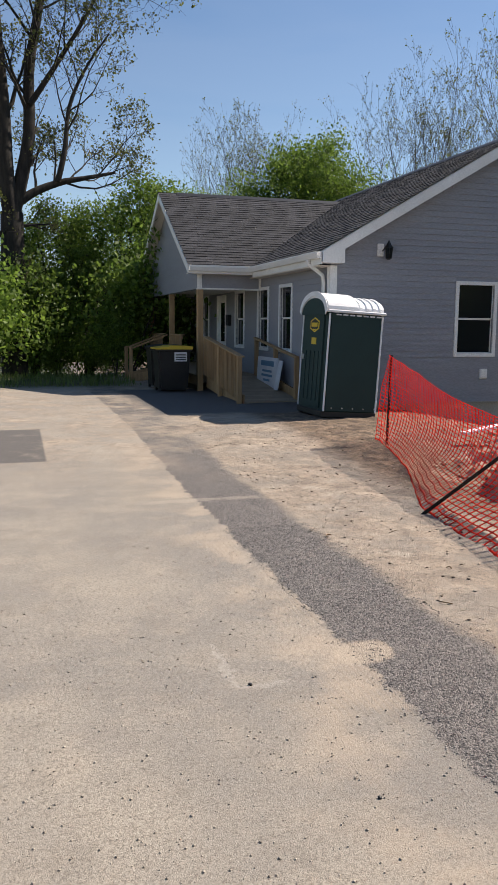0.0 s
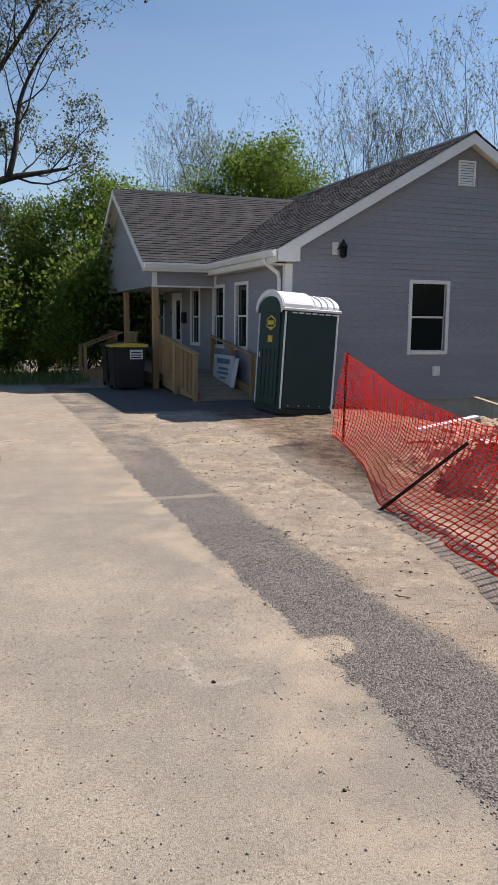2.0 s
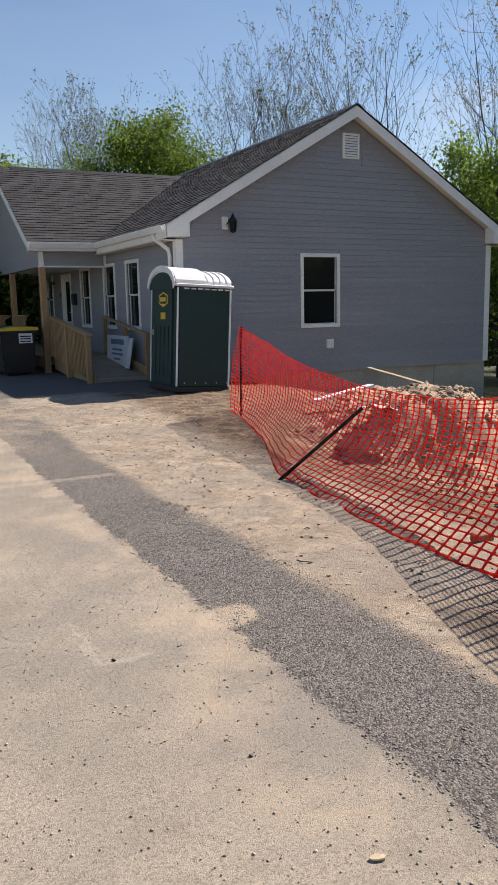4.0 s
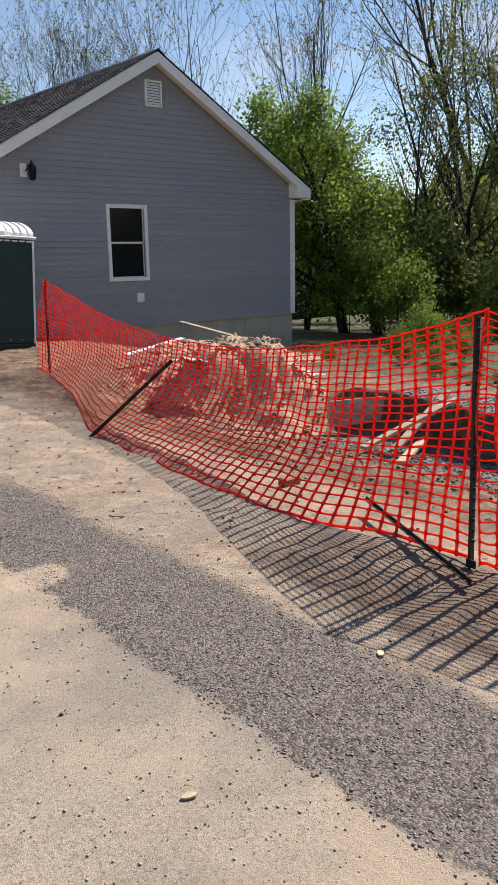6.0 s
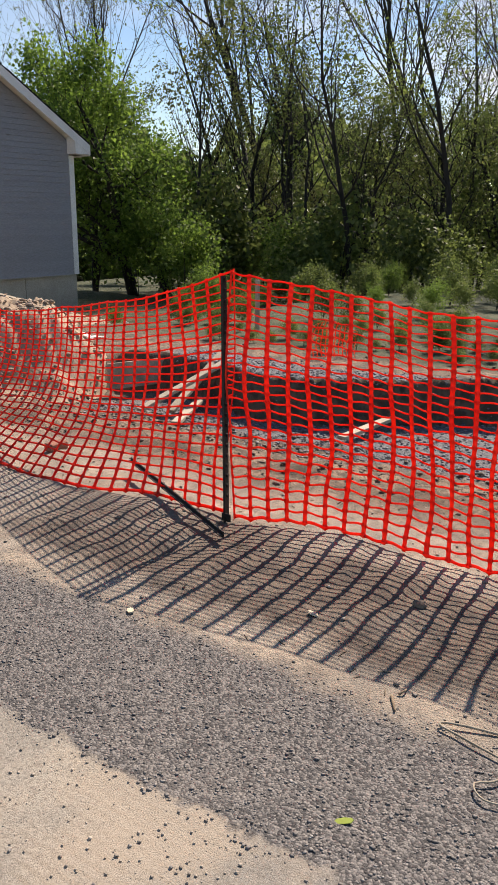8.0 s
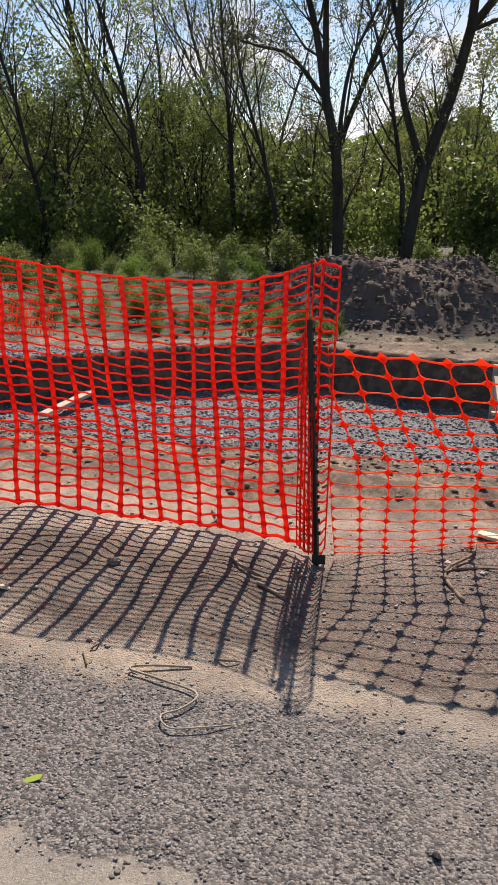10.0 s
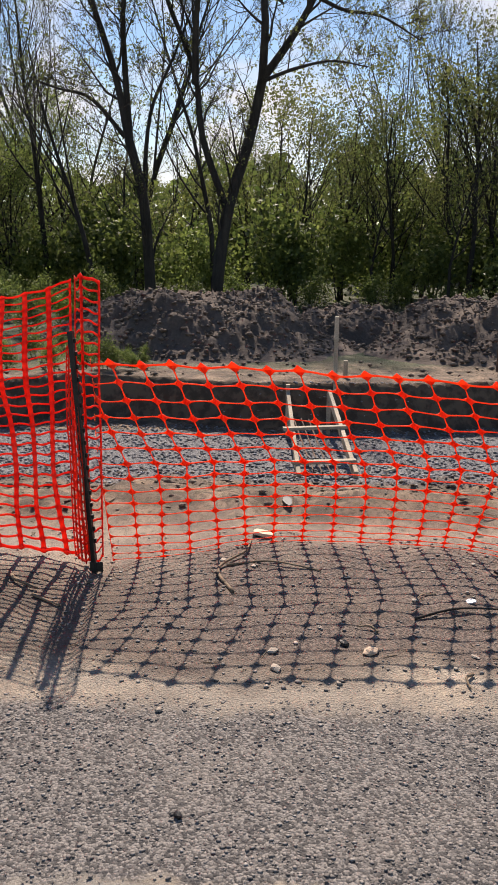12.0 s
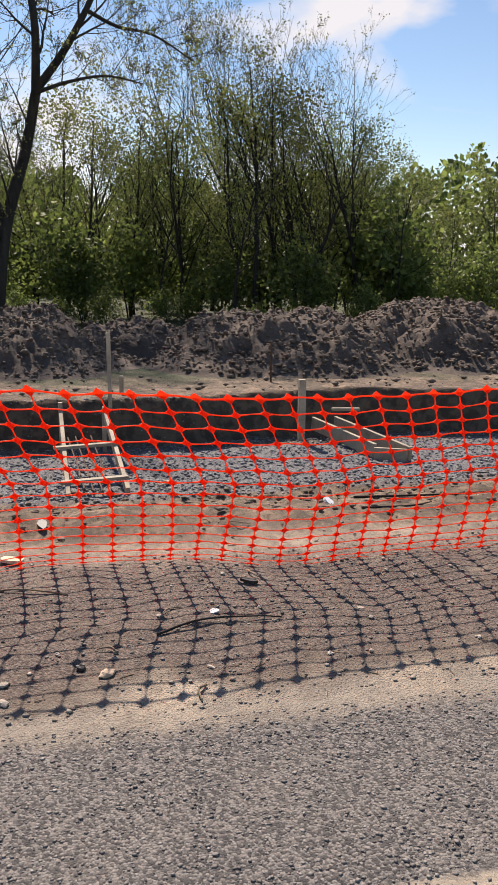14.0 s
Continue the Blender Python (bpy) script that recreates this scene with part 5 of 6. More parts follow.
k = 1500
slivers("straw", "dry straw and splinters strewn over the bare sand", M["wood_old"], 2.5 + 2.6 * rs.rand(k) ** 1.2, rs.uniform(2.5, 12.5, k), 0.035, 0.0013, 91, "straw")
k = 700
slivers("straw", "dry straw and bark chips before the low net", M["twig"], rs.uniform(2.55, 5.6, k), rs.uniform(-3.6, 2.6, k), 0.04, 0.0018, 92, "straw")
k = 1500
scatter("sand_clods", "dark crumbs of soil strewn over the bare sand", M["clod"], np.stack([rs.uniform(2.5, 5.4, k), rs.uniform(2.8, 12.6, k)], -1), 0.004 + 0.016 * rs.rand(k) ** 4, 93, 0.5, "soil")


# ---------------------------------------------------------------- trees
def grow(seed, height, r0, levels, kids, spread, bare=0.3, wander=0.12, rise=0.25, forks=1, lean=(0, 0), reach=0.62, open_by=0.2, stems=()):
    """Branch lines of a tree with its foot at the origin: a list of (points, radii, level), and the ends of its twigs."""
    rnd = np.random.RandomState(seed)
    lines, tips = [], []

    def branch(p, d, length, r, level):
        k = (7, 5, 3, 2, 2)[level]
        pts, rad = [p.copy()], [r]
        for i in range(k):
            d = d + rnd.randn(3) * wander + np.array([0, 0, rise * 0.35 * (level > 0)])
            d /= np.linalg.norm(d)
            p = p + d * length / k
            pts.append(p.copy())
            rad.append(max(r * (1 - 0.78 * (i + 1) / k), 0.004))
        lines.append((np.array(pts), rad, level))
        if level >= levels:
            tips.append(np.array(pts))
            return
        lo = bare if level == 0 else 0.25
        count = kids[level]
        for c in range(count):
            t = lo + (1 - lo) * (c + rnd.rand()) / count
            i = min(int(t * k), k - 1)
            q = pts[i] + (pts[i + 1] - pts[i]) * (t * k - i)
            ax = pts[i + 1] - pts[i]
            ax = ax / np.linalg.norm(ax)
            w = rnd.randn(3)
            w -= ax * w.dot(ax)
            w /= np.linalg.norm(w)
            ang = spread * (0.7 + 0.6 * rnd.rand())
            nd = ax * math.cos(ang) + w * math.sin(ang)
            nl = length * (reach if level == 0 else 0.55) * (1.15 - 0.65 * (t - lo) / (1 - lo)) * (0.75 + 0.5 * rnd.rand())
            branch(q, nd, nl, max(r * (1 - 0.78 * t) * 0.55, 0.006), level + 1)

    def spawn(pts, rad, length, kids_n, lo):
        """Limbs along a stem whose line is given."""
        k = len(pts) - 1
        for c in range(kids_n):
            t = lo + (1 - lo) * (c + rnd.rand()) / kids_n
            i = min(int(t * k), k - 1)
            at = pts[i] + (pts[i + 1] - pts[i]) * (t * k - i)
            ax = (pts[i + 1] - pts[i]) / np.linalg.norm(pts[i + 1] - pts[i])
            w = rnd.randn(3)
            w -= ax * w.dot(ax)
            ang = spread * (0.7 + 0.6 * rnd.rand())
            branch(at, ax * math.cos(ang) + w / np.linalg.norm(w) * math.sin(ang), length * (0.6 + 0.7 * rnd.rand()), max(rad * (1 - 0.7 * t) * 0.4, 0.012), 1)

    for pts, rad, thin, length, kids_n, lo in stems:
        pts = spline([Vector(p) for p in pts], 14)[0]
        lines.append((pts, [rad * (1 - (1 - thin) * i / 13) for i in range(14)], 0))
        spawn(pts, rad, length, kids_n, lo)
    for f in range(0 if stems else forks):
        d = np.array([lean[0] + (open_by * math.cos(f * 2.4 + 0.4) if forks > 1 else 0), lean[1] + (open_by * math.sin(f * 2.4 + 0.4) if forks > 1 else 0), 1.0])
        branch(np.zeros(3) - np.array([0, 0, 0.15]), d / np.linalg.norm(d), height * (1 - 0.12 * f), r0 * (1 - 0.18 * f), 0)
    return lines, tips


def wood_mesh(lines, skip=99):
    V, F = [], []
    base = 0
    for pts, rad, level in lines:
        if level >= skip:
            continue
        s = 8 if level == 0 else (5 if level == 1 else 3)
        k = len(pts)
        t = np.gradient(pts, axis=0)
        t /= np.linalg.norm(t, axis=1, keepdims=True) + 1e-9
        a = np.cross(t, np.array([0.31, 0.83, 0.12]))
        a /= np.linalg.norm(a, axis=1, keepdims=True) + 1e-9
        b = np.cross(t, a)
        ang = np.arange(s) * 2 * math.pi / s
        r = np.array(rad)[:, None, None]
        ring = pts[:, None] + r * (a[:, None] * np.cos(ang)[None, :, None] + b[:, None] * np.sin(ang)[None, :, None])
        V.append(ring.reshape(-1, 3))
        i, j = np.meshgrid(np.arange(k - 1), np.arange(s), indexing="ij")
        p, q2 = base + i * s + j, base + i * s + (j + 1) % s
        F.append(np.stack([p, q2, q2 + s, p + s], -1).reshape(-1, 4))
        base += k * s
    return np.concatenate(V), np.concatenate(F)


def leaf_mesh(tips, per, size, scatter_r, seed, droop=0.0):
    """Small pointed leaves in loose sprays round the twigs."""
    rnd = np.random.RandomState(seed)
    P = []
    for pts in tips:
        t = rnd.rand(per) ** 0.8 * (len(pts) - 1)
        i = np.minimum(t.astype(int), len(pts) - 2)
        P.append(pts[i] + (pts[i + 1] - pts[i]) * (t - i)[:, None])
    P = np.concatenate(P)
    nn = len(P)
    P = P + rnd.randn(nn, 3) * scatter_r
    a = rnd.randn(nn, 3)
    a[:, 2] -= droop
    a /= np.linalg.norm(a, axis=1, keepdims=True)
    b = np.cross(a, rnd.randn(nn, 3))
    b /= np.linalg.norm(b, axis=1, keepdims=True) + 1e-9
    s = size * (0.6 + 0.8 * rnd.rand(nn))[:, None]
    nrm = np.cross(a, b)
    v = np.stack([P - a * s * 0.5, P + b * s * 0.36 + nrm * s * 0.1, P + a * s * 0.6, P - b * s * 0.36 + nrm * s * 0.1], 1).reshape(-1, 3)
    f = (np.arange(nn)[:, None] * 4 + np.arange(4)[None]).astype(int)
    return v, f


def tree(name, label, leaf_mat, seed, height, r0, levels, kids, spread, per, size, loose, category="tree", skip=99, group="woodland trees", **kw):
    """A tree at the origin: trunk with its limbs, and a crown of single leaves."""
    lines, tips = grow(seed, height, r0, levels, kids, spread, **kw)
    t = thing(name, label, category, (0, 0, 0), group)
    v, f = wood_mesh(lines, skip)
    fast("trunk", v, f, M["bark"], t, smooth=True)
    if per:
        v, f = leaf_mesh(tips, per, size, loose, seed + 1)
        fast("crown", v, f, leaf_mat, t)
    return t


def put(proto, x, y, scale, turn, first=[]):
    """Stands a copy of a tree on the ground."""
    m = Matrix.Translation((x, y, gz(x, y))) @ Matrix.Rotation(turn, 4, "Z") @ Matrix.Scale(scale, 4)
    t = copy_thing(proto, m)
    t.matrix_basis = m
    return t


P_lush = tree("maple_tree", "leafy bright green maple at the wood's edge", M["lush"], 101, 6.2, 0.17, 3, (13, 7, 6), 0.95, 44, 0.085, 0.24, bare=0.14, rise=0.3, reach=0.46)
P_lush2 = tree("maple_tree", "broad full-leaved green tree behind the house", M["lush"], 108, 9.0, 0.24, 3, (14, 7, 6), 0.9, 80, 0.115, 0.34, bare=0.28, rise=0.35)
P_wild = tree("woodland_tree", "half-leaved woodland tree with dark trunk", M["wild"], 203, 11.0, 0.19, 3, (11, 6, 5), 0.75, 15, 0.12, 0.26, bare=0.12, rise=0.4, reach=0.5)
P_wild2 = tree("woodland_tree", "forked woodland tree with thin new leaves", M["wild"], 207, 10.0, 0.17, 3, (9, 6, 5), 0.7, 12, 0.12, 0.26, bare=0.15, rise=0.5, forks=2, reach=0.5)
P_bare = tree("budding_tree", "tall nearly bare tree with opening buds", M["spring"], 305, 13.0, 0.15, 4, (11, 6, 4, 2), 0.62, 3, 0.09, 0.06, bare=0.28, rise=0.7, wander=0.10)
P_slim = tree("slender_tree", "slender tree in pale yellow-green spring leaf", M["gold"], 404, 9.0, 0.09, 3, (12, 5, 5), 0.6, 9, 0.12, 0.22, skip=3, bare=0.12, rise=0.5, reach=0.45)
P_slim2 = tree("slender_tree", "slender tree with sparse olive leaf", M["spring"], 409, 9.0, 0.10, 3, (11, 5, 5), 0.6, 8, 0.12, 0.22, skip=3, bare=0.14, rise=0.6, reach=0.45)
P_bush = tree("undergrowth_bush", "dense green undergrowth bush", M["wild"], 502, 2.6, 0.03, 2, (8, 6), 0.9, 15, 0.14, 0.28, "bush", 1, group="undergrowth", bare=0.05, rise=0.3, forks=3)
P_bush2 = tree("undergrowth_bush", "bright leafy bush at the wood's edge", M["lush"], 507, 3.0, 0.03, 2, (8, 6), 0.9, 26, 0.115, 0.26, "bush", 1, group="undergrowth", bare=0.05, rise=0.3, forks=3)
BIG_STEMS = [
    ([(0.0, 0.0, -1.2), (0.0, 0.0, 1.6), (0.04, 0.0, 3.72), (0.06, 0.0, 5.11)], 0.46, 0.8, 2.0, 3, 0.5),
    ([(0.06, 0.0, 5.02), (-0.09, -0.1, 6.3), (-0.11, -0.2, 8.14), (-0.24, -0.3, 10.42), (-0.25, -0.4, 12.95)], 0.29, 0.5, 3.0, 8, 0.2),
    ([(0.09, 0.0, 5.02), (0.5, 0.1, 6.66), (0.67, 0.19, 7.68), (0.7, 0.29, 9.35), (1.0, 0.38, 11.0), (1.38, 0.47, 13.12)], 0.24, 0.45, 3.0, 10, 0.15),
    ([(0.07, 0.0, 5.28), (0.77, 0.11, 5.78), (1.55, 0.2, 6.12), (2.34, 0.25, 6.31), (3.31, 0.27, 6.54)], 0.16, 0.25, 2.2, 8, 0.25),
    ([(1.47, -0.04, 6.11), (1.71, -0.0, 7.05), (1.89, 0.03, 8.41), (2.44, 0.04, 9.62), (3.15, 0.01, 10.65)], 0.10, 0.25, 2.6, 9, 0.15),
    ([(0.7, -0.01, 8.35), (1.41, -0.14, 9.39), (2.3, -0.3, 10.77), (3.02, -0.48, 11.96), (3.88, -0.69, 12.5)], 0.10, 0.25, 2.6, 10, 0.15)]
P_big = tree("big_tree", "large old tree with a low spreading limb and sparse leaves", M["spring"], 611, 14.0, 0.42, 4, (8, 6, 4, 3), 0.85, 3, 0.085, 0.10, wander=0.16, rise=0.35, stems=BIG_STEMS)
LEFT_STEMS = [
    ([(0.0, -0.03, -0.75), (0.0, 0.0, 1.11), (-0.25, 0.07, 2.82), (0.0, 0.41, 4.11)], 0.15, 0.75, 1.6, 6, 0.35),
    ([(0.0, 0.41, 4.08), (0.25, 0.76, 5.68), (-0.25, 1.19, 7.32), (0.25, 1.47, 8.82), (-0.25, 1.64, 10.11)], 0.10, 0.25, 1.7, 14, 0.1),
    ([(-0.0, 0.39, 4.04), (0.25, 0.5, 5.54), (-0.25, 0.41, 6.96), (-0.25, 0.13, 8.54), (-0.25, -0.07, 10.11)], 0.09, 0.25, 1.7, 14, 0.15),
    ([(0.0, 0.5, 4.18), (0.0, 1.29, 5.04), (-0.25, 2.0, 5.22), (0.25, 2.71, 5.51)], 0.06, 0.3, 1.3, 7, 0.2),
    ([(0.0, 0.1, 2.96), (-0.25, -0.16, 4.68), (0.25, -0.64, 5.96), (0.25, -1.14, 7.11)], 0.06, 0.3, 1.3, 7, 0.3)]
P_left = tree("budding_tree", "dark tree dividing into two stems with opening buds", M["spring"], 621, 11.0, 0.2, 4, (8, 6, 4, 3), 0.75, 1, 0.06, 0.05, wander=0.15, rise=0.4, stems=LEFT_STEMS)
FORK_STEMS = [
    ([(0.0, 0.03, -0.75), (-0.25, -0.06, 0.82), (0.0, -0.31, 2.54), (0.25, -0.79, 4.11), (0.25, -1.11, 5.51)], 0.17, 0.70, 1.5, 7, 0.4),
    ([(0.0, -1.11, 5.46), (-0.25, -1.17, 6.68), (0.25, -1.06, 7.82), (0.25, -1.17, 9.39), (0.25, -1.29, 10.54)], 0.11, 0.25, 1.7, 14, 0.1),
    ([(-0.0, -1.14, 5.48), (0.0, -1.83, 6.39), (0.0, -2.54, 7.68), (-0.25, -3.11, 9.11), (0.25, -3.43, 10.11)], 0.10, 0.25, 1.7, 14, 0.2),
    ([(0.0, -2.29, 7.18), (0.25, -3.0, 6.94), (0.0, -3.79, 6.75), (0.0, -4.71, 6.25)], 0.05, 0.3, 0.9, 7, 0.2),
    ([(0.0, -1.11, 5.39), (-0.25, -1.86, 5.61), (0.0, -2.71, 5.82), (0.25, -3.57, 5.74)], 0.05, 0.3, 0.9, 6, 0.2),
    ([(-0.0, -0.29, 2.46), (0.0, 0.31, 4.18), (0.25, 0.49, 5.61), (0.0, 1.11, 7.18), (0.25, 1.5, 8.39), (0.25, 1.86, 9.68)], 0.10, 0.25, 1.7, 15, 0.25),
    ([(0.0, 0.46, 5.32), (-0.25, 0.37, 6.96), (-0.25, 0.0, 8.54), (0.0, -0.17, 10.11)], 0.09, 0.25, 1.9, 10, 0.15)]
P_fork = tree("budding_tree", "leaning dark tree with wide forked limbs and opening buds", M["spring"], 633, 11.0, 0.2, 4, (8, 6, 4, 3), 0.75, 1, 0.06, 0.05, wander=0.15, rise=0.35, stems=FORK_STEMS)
P_pole = tree("woodland_tree", "straight dark woodland trunk with few leaves", M["wild"], 701, 10.0, 0.11, 3, (12, 5, 4), 0.8, 2, 0.10, 0.15, bare=0.3, rise=0.5, reach=0.32, wander=0.07)
P_pole2 = tree("woodland_tree", "slim leaning dark trunk with few leaves", M["wild"], 717, 9.0, 0.09, 3, (11, 5, 4), 0.8, 2, 0.10, 0.15, bare=0.3, rise=0.4, reach=0.36, wander=0.10, lean=(0.12, 0.05))
PROTOS = (P_pole, P_pole2, P_lush, P_lush2, P_wild, P_wild2, P_bare, P_slim, P_slim2, P_bush, P_bush2)


def polar(yaw, dist):
    a = radians(-yaw)
    return dist * math.sin(a), dist * math.cos(a)


# named trees: prototype, direction (degrees, clockwise negative), distance, scale
SPOTS = [(P_lush2, -20.6, 40, 1.0), (P_lush2, -12, 37, 0.7), (P_lush, -5.0, 30, 1.05), (P_lush, -9.0, 33, 1.05), (P_lush, -1.5, 31, 0.95),
         (P_bare, -13.5, 48, 0.86), (P_bare, -15.5, 50, 0.9), (P_bare, -17.8, 50, 0.88), (P_bare, -23.5, 50, 1.0), (P_bare, -26, 50, 1.04), (P_bare, -28.5, 49, 1.0), (P_bare, -31.5, 50, 1.0),
         (P_lush, -47.2, 25.5, 1.02), (P_lush, -49.6, 26, 0.98), (P_slim2, -51.5, 26, 0.8), (P_wild2, -44.5, 27, 0.6), (P_bush2, -47.5, 25, 0.9), (P_bush2, -50, 24.5, 0.9), (P_bush, -53, 25, 1.2),
         (P_wild, -58.6, 29, 0.85), (P_wild2, -63.5, 27, 0.66), (P_wild, -68.4, 27.5, 0.62), (P_wild2, -72.5, 28, 0.52), (P_wild, -76, 30, 0.5),
         (P_wild, -55, 31, 0.7), (P_bare, -60.5, 32, 0.8), (P_wild, -66, 33, 0.5), (P_bare, -71, 30, 0.6),
         (P_slim2, -92, 27, 0.66), (P_slim2, -95, 28, 0.7), (P_slim2, -98.5, 28, 0.66), (P_slim2, -102.5, 26, 0.74), (P_wild2, -97, 30, 0.55), (P_wild, -104, 29, 0.56), (P_wild, -100.5, 31, 0.5), (P_wild2, -107, 30, 0.66), (P_bare, -99, 33, 0.66), (P_bare, -103, 33, 0.7),
         (P_slim2, -106.5, 26.5, 0.76), (P_slim, -108, 26, 0.66), (P_wild2, -111, 28, 0.55), (P_bush, -113, 26, 1.3), (P_slim2, -90, 31, 0.8),
         (P_bare, -105.5, 27, 0.54), (P_bare, -111, 26, 0.48), (P_bare, -108.8, 28, 0.46), (P_pole, -104, 25, 0.8), (P_pole2, -107, 25, 0.7), (P_bare, -78, 24, 0.6), (P_pole, -69, 24, 0.95), (P_pole2, -63, 24, 1.0)]
rt = random.Random(5)
for p, yaw, dist, sc in SPOTS:
    put(p, *polar(yaw, dist), sc, rt.uniform(0, 6.28))
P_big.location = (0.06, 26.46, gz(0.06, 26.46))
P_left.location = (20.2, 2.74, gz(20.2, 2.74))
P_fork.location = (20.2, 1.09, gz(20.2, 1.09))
for k in range(9):                      # tall budding trees along the back of the wood
    yaw = -37 - 44 * (k + rt.random()) / 9
    put(P_bare, *polar(yaw, rt.uniform(33, 44)), rt.uniform(0.85, 1.2), rt.uniform(0, 6.28))
for k in range(13):                      # mixed trees inside the wood
    yaw = -52 - 68 * (k + rt.random()) / 13
    p = rt.choice((P_wild, P_wild2, P_slim2, P_wild))
    put(p, *polar(yaw, rt.uniform(30, 42)), rt.uniform(0.45, 0.65) if yaw < -74 else rt.uniform(0.36, 0.52), rt.uniform(0, 6.28))
for k in range(34):                      # weeds behind the dug plot
    put(rt.choice((P_bush, P_bush, P_bush2)), rt.uniform(10.2, 18), rt.uniform(2.6, 11.0), rt.uniform(0.10, 0.26), rt.uniform(0, 6.28))
for k in range(60):                      # tufts on the top of the bank
    put(P_bush, rt.uniform(8.7, 11.2), rt.uniform(0.8, 8.0), rt.uniform(0.05, 0.12), rt.uniform(0, 6.28))
for k in range(12):                      # growth at the wood's edge behind the heaps
    yaw = -82 - 32 * (k + rt.random()) / 12
    put(P_bush, *polar(yaw, rt.uniform(21, 26)), rt.uniform(0.2, 0.4), rt.uniform(0, 6.28))
for k in range(26):                      # straight dark trunks standing inside the wood
    yaw = -50 - 66 * (k + rt.random()) / 26
    put(rt.choice((P_pole, P_pole2)), *polar(yaw, rt.uniform(23, 34)), rt.uniform(0.45, 0.68) if yaw < -88 else rt.uniform(0.65, 1.0), rt.uniform(0, 6.28))
for k in range(16):                      # low growth behind the plot
    yaw = -54 - 27 * (k + rt.random()) / 16
    put(P_bush, *polar(yaw, rt.uniform(19, 24)), rt.uniform(0.22, 0.42), rt.uniform(0, 6.28))
for k in range(44):                      # undergrowth along the edge
    yaw = -47 - 76 * (k + rt.random()) / 44
    put(rt.choice((P_bush, P_bush, P_bush2)) if yaw > -74 else P_bush, *polar(yaw, rt.uniform(22.5, 34)), rt.uniform(0.45, 1.15), rt.uniform(0, 6.28))
for k in range(34):                      # young growth filling the wood
    yaw = -52 - 70 * (k + rt.random()) / 34
    put(rt.choice((P_slim, P_slim2, P_slim2)), *polar(yaw, rt.uniform(26, 38)), rt.uniform(0.36, 0.58), rt.uniform(0, 6.28))
for k in range(22):                      # bushes beyond the porch
    yaw = 5 - 16 * (k + rt.random()) / 22
    put(P_bush2, *polar(yaw, rt.uniform(23.5, 32)), rt.uniform(0.4, 1.5), rt.uniform(0, 6.28))
for p in PROTOS:                         # the patterns themselves stand deep in the wood
    x, y = polar(-40 - 6 * PROTOS.index(p), 62 + 2 * PROTOS.index(p))
    p.location = (x, y, gz(x, y))

# distant woods closing the view all round
rw = np.random.RandomState(77)
nn = 105000
ang = np.where(rw.rand(nn) < 0.8, radians(40) + radians(95) * rw.rand(nn), rw.rand(nn) * 2 * math.pi)
dist = 43 + 22 * rw.rand(nn) ** 1.2
top = 5.4 + 2.6 * value_noise(ang * 18, ang * 0, 3) + 1.2 * value_noise(ang * 60, ang * 0, 8) + (dist - 44) * 0.06
hz = top * rw.rand(nn) ** 1.15 - 1.6
P = np.stack([np.sin(ang) * dist, np.cos(ang) * dist, hz], -1)
a = rw.randn(nn, 3)
a /= np.linalg.norm(a, axis=1, keepdims=True)
b = np.cross(a, rw.randn(nn, 3))
b /= np.linalg.norm(b, axis=1, keepdims=True)
s = (0.11 + 0.19 * rw.rand(nn) + 0.16 * np.clip(1 - hz / 2.5, 0, 1))[:, None]
v = np.stack([P - a * s, P + b * s * 0.6, P + a * s, P - b * s * 0.6], 1).reshape(-1, 3)
far = fast("far_woods", v, np.arange(nn * 4).reshape(-1, 4), M["wild"])
tagged(far, "distant green woods round the clearing", "woods", kind="stuff")


# ---------------------------------------------------------------- things in the plot
def plank(name, label, a, b, w, h, mat=None, category="plank"):
    mid = [(p + r) / 2 for p, r in zip(a, b)]
    t = thing(name, label, category, mid)
    part("board", beam(bmesh.new(), a, b, w, h, 0.003), mat or M["wood_old"], t)
    return t


trestle = thing("form_ladder", "pale lumber batter frame lying on the gravel bed", "lumber frame", q(6.6, -0.95))
A0, A1, B0, B1 = (6.12, -0.79, -0.33), (7.75, -0.70, 0.02), (6.2, -1.24, -0.33), (7.85, -1.10, 0.02)
part("rail", beam(bmesh.new(), A0, A1, 0.035, 0.08, 0.003), M["wood_old"], trestle)
part("rail", beam(bmesh.new(), B0, B1, 0.035, 0.08, 0.003), M["wood_old"], trestle)
for t, e in ((0.10, 0.05), (0.48, 0.10)):
    a, b = Vector(A0).lerp(Vector(A1), t), Vector(B0).lerp(Vector(B1), t)
    up = Vector((0, 0, 0.045))
    part("crosspiece", beam(bmesh.new(), a + (a - b) * e * 2 + up, b + (b - a) * e + up, 0.06, 0.025, 0.002), M["wood_old"], trestle)
part("leg", block((7.72, -0.72, gz(7.72, -0.7) - 0.1), (7.76, -0.68, 0.12)), M["wood_old"], trestle)
part("leg", block((7.83, -1.12, gz(7.83, -1.1) - 0.1), (7.87, -1.08, 0.02)), M["wood_old"], trestle)
for k in range(4):
    rod = thing("rebar_rod", "thin rusty reinforcing rod lying on the gravel", "rod", q(6.9, -0.95), "rods in the plot")
    bm = bmesh.new()
    y = -0.86 - 0.07 * k
    tube(bm, [(6.25, y - 0.05, gz(6.25, y) + 0.03), (7.0, y, gz(7, y) + 0.06), (7.6, y + 0.1, gz(7.6, y) + 0.22)], 0.007, 5)
    part("bar", bm, M["rebar"], rod)


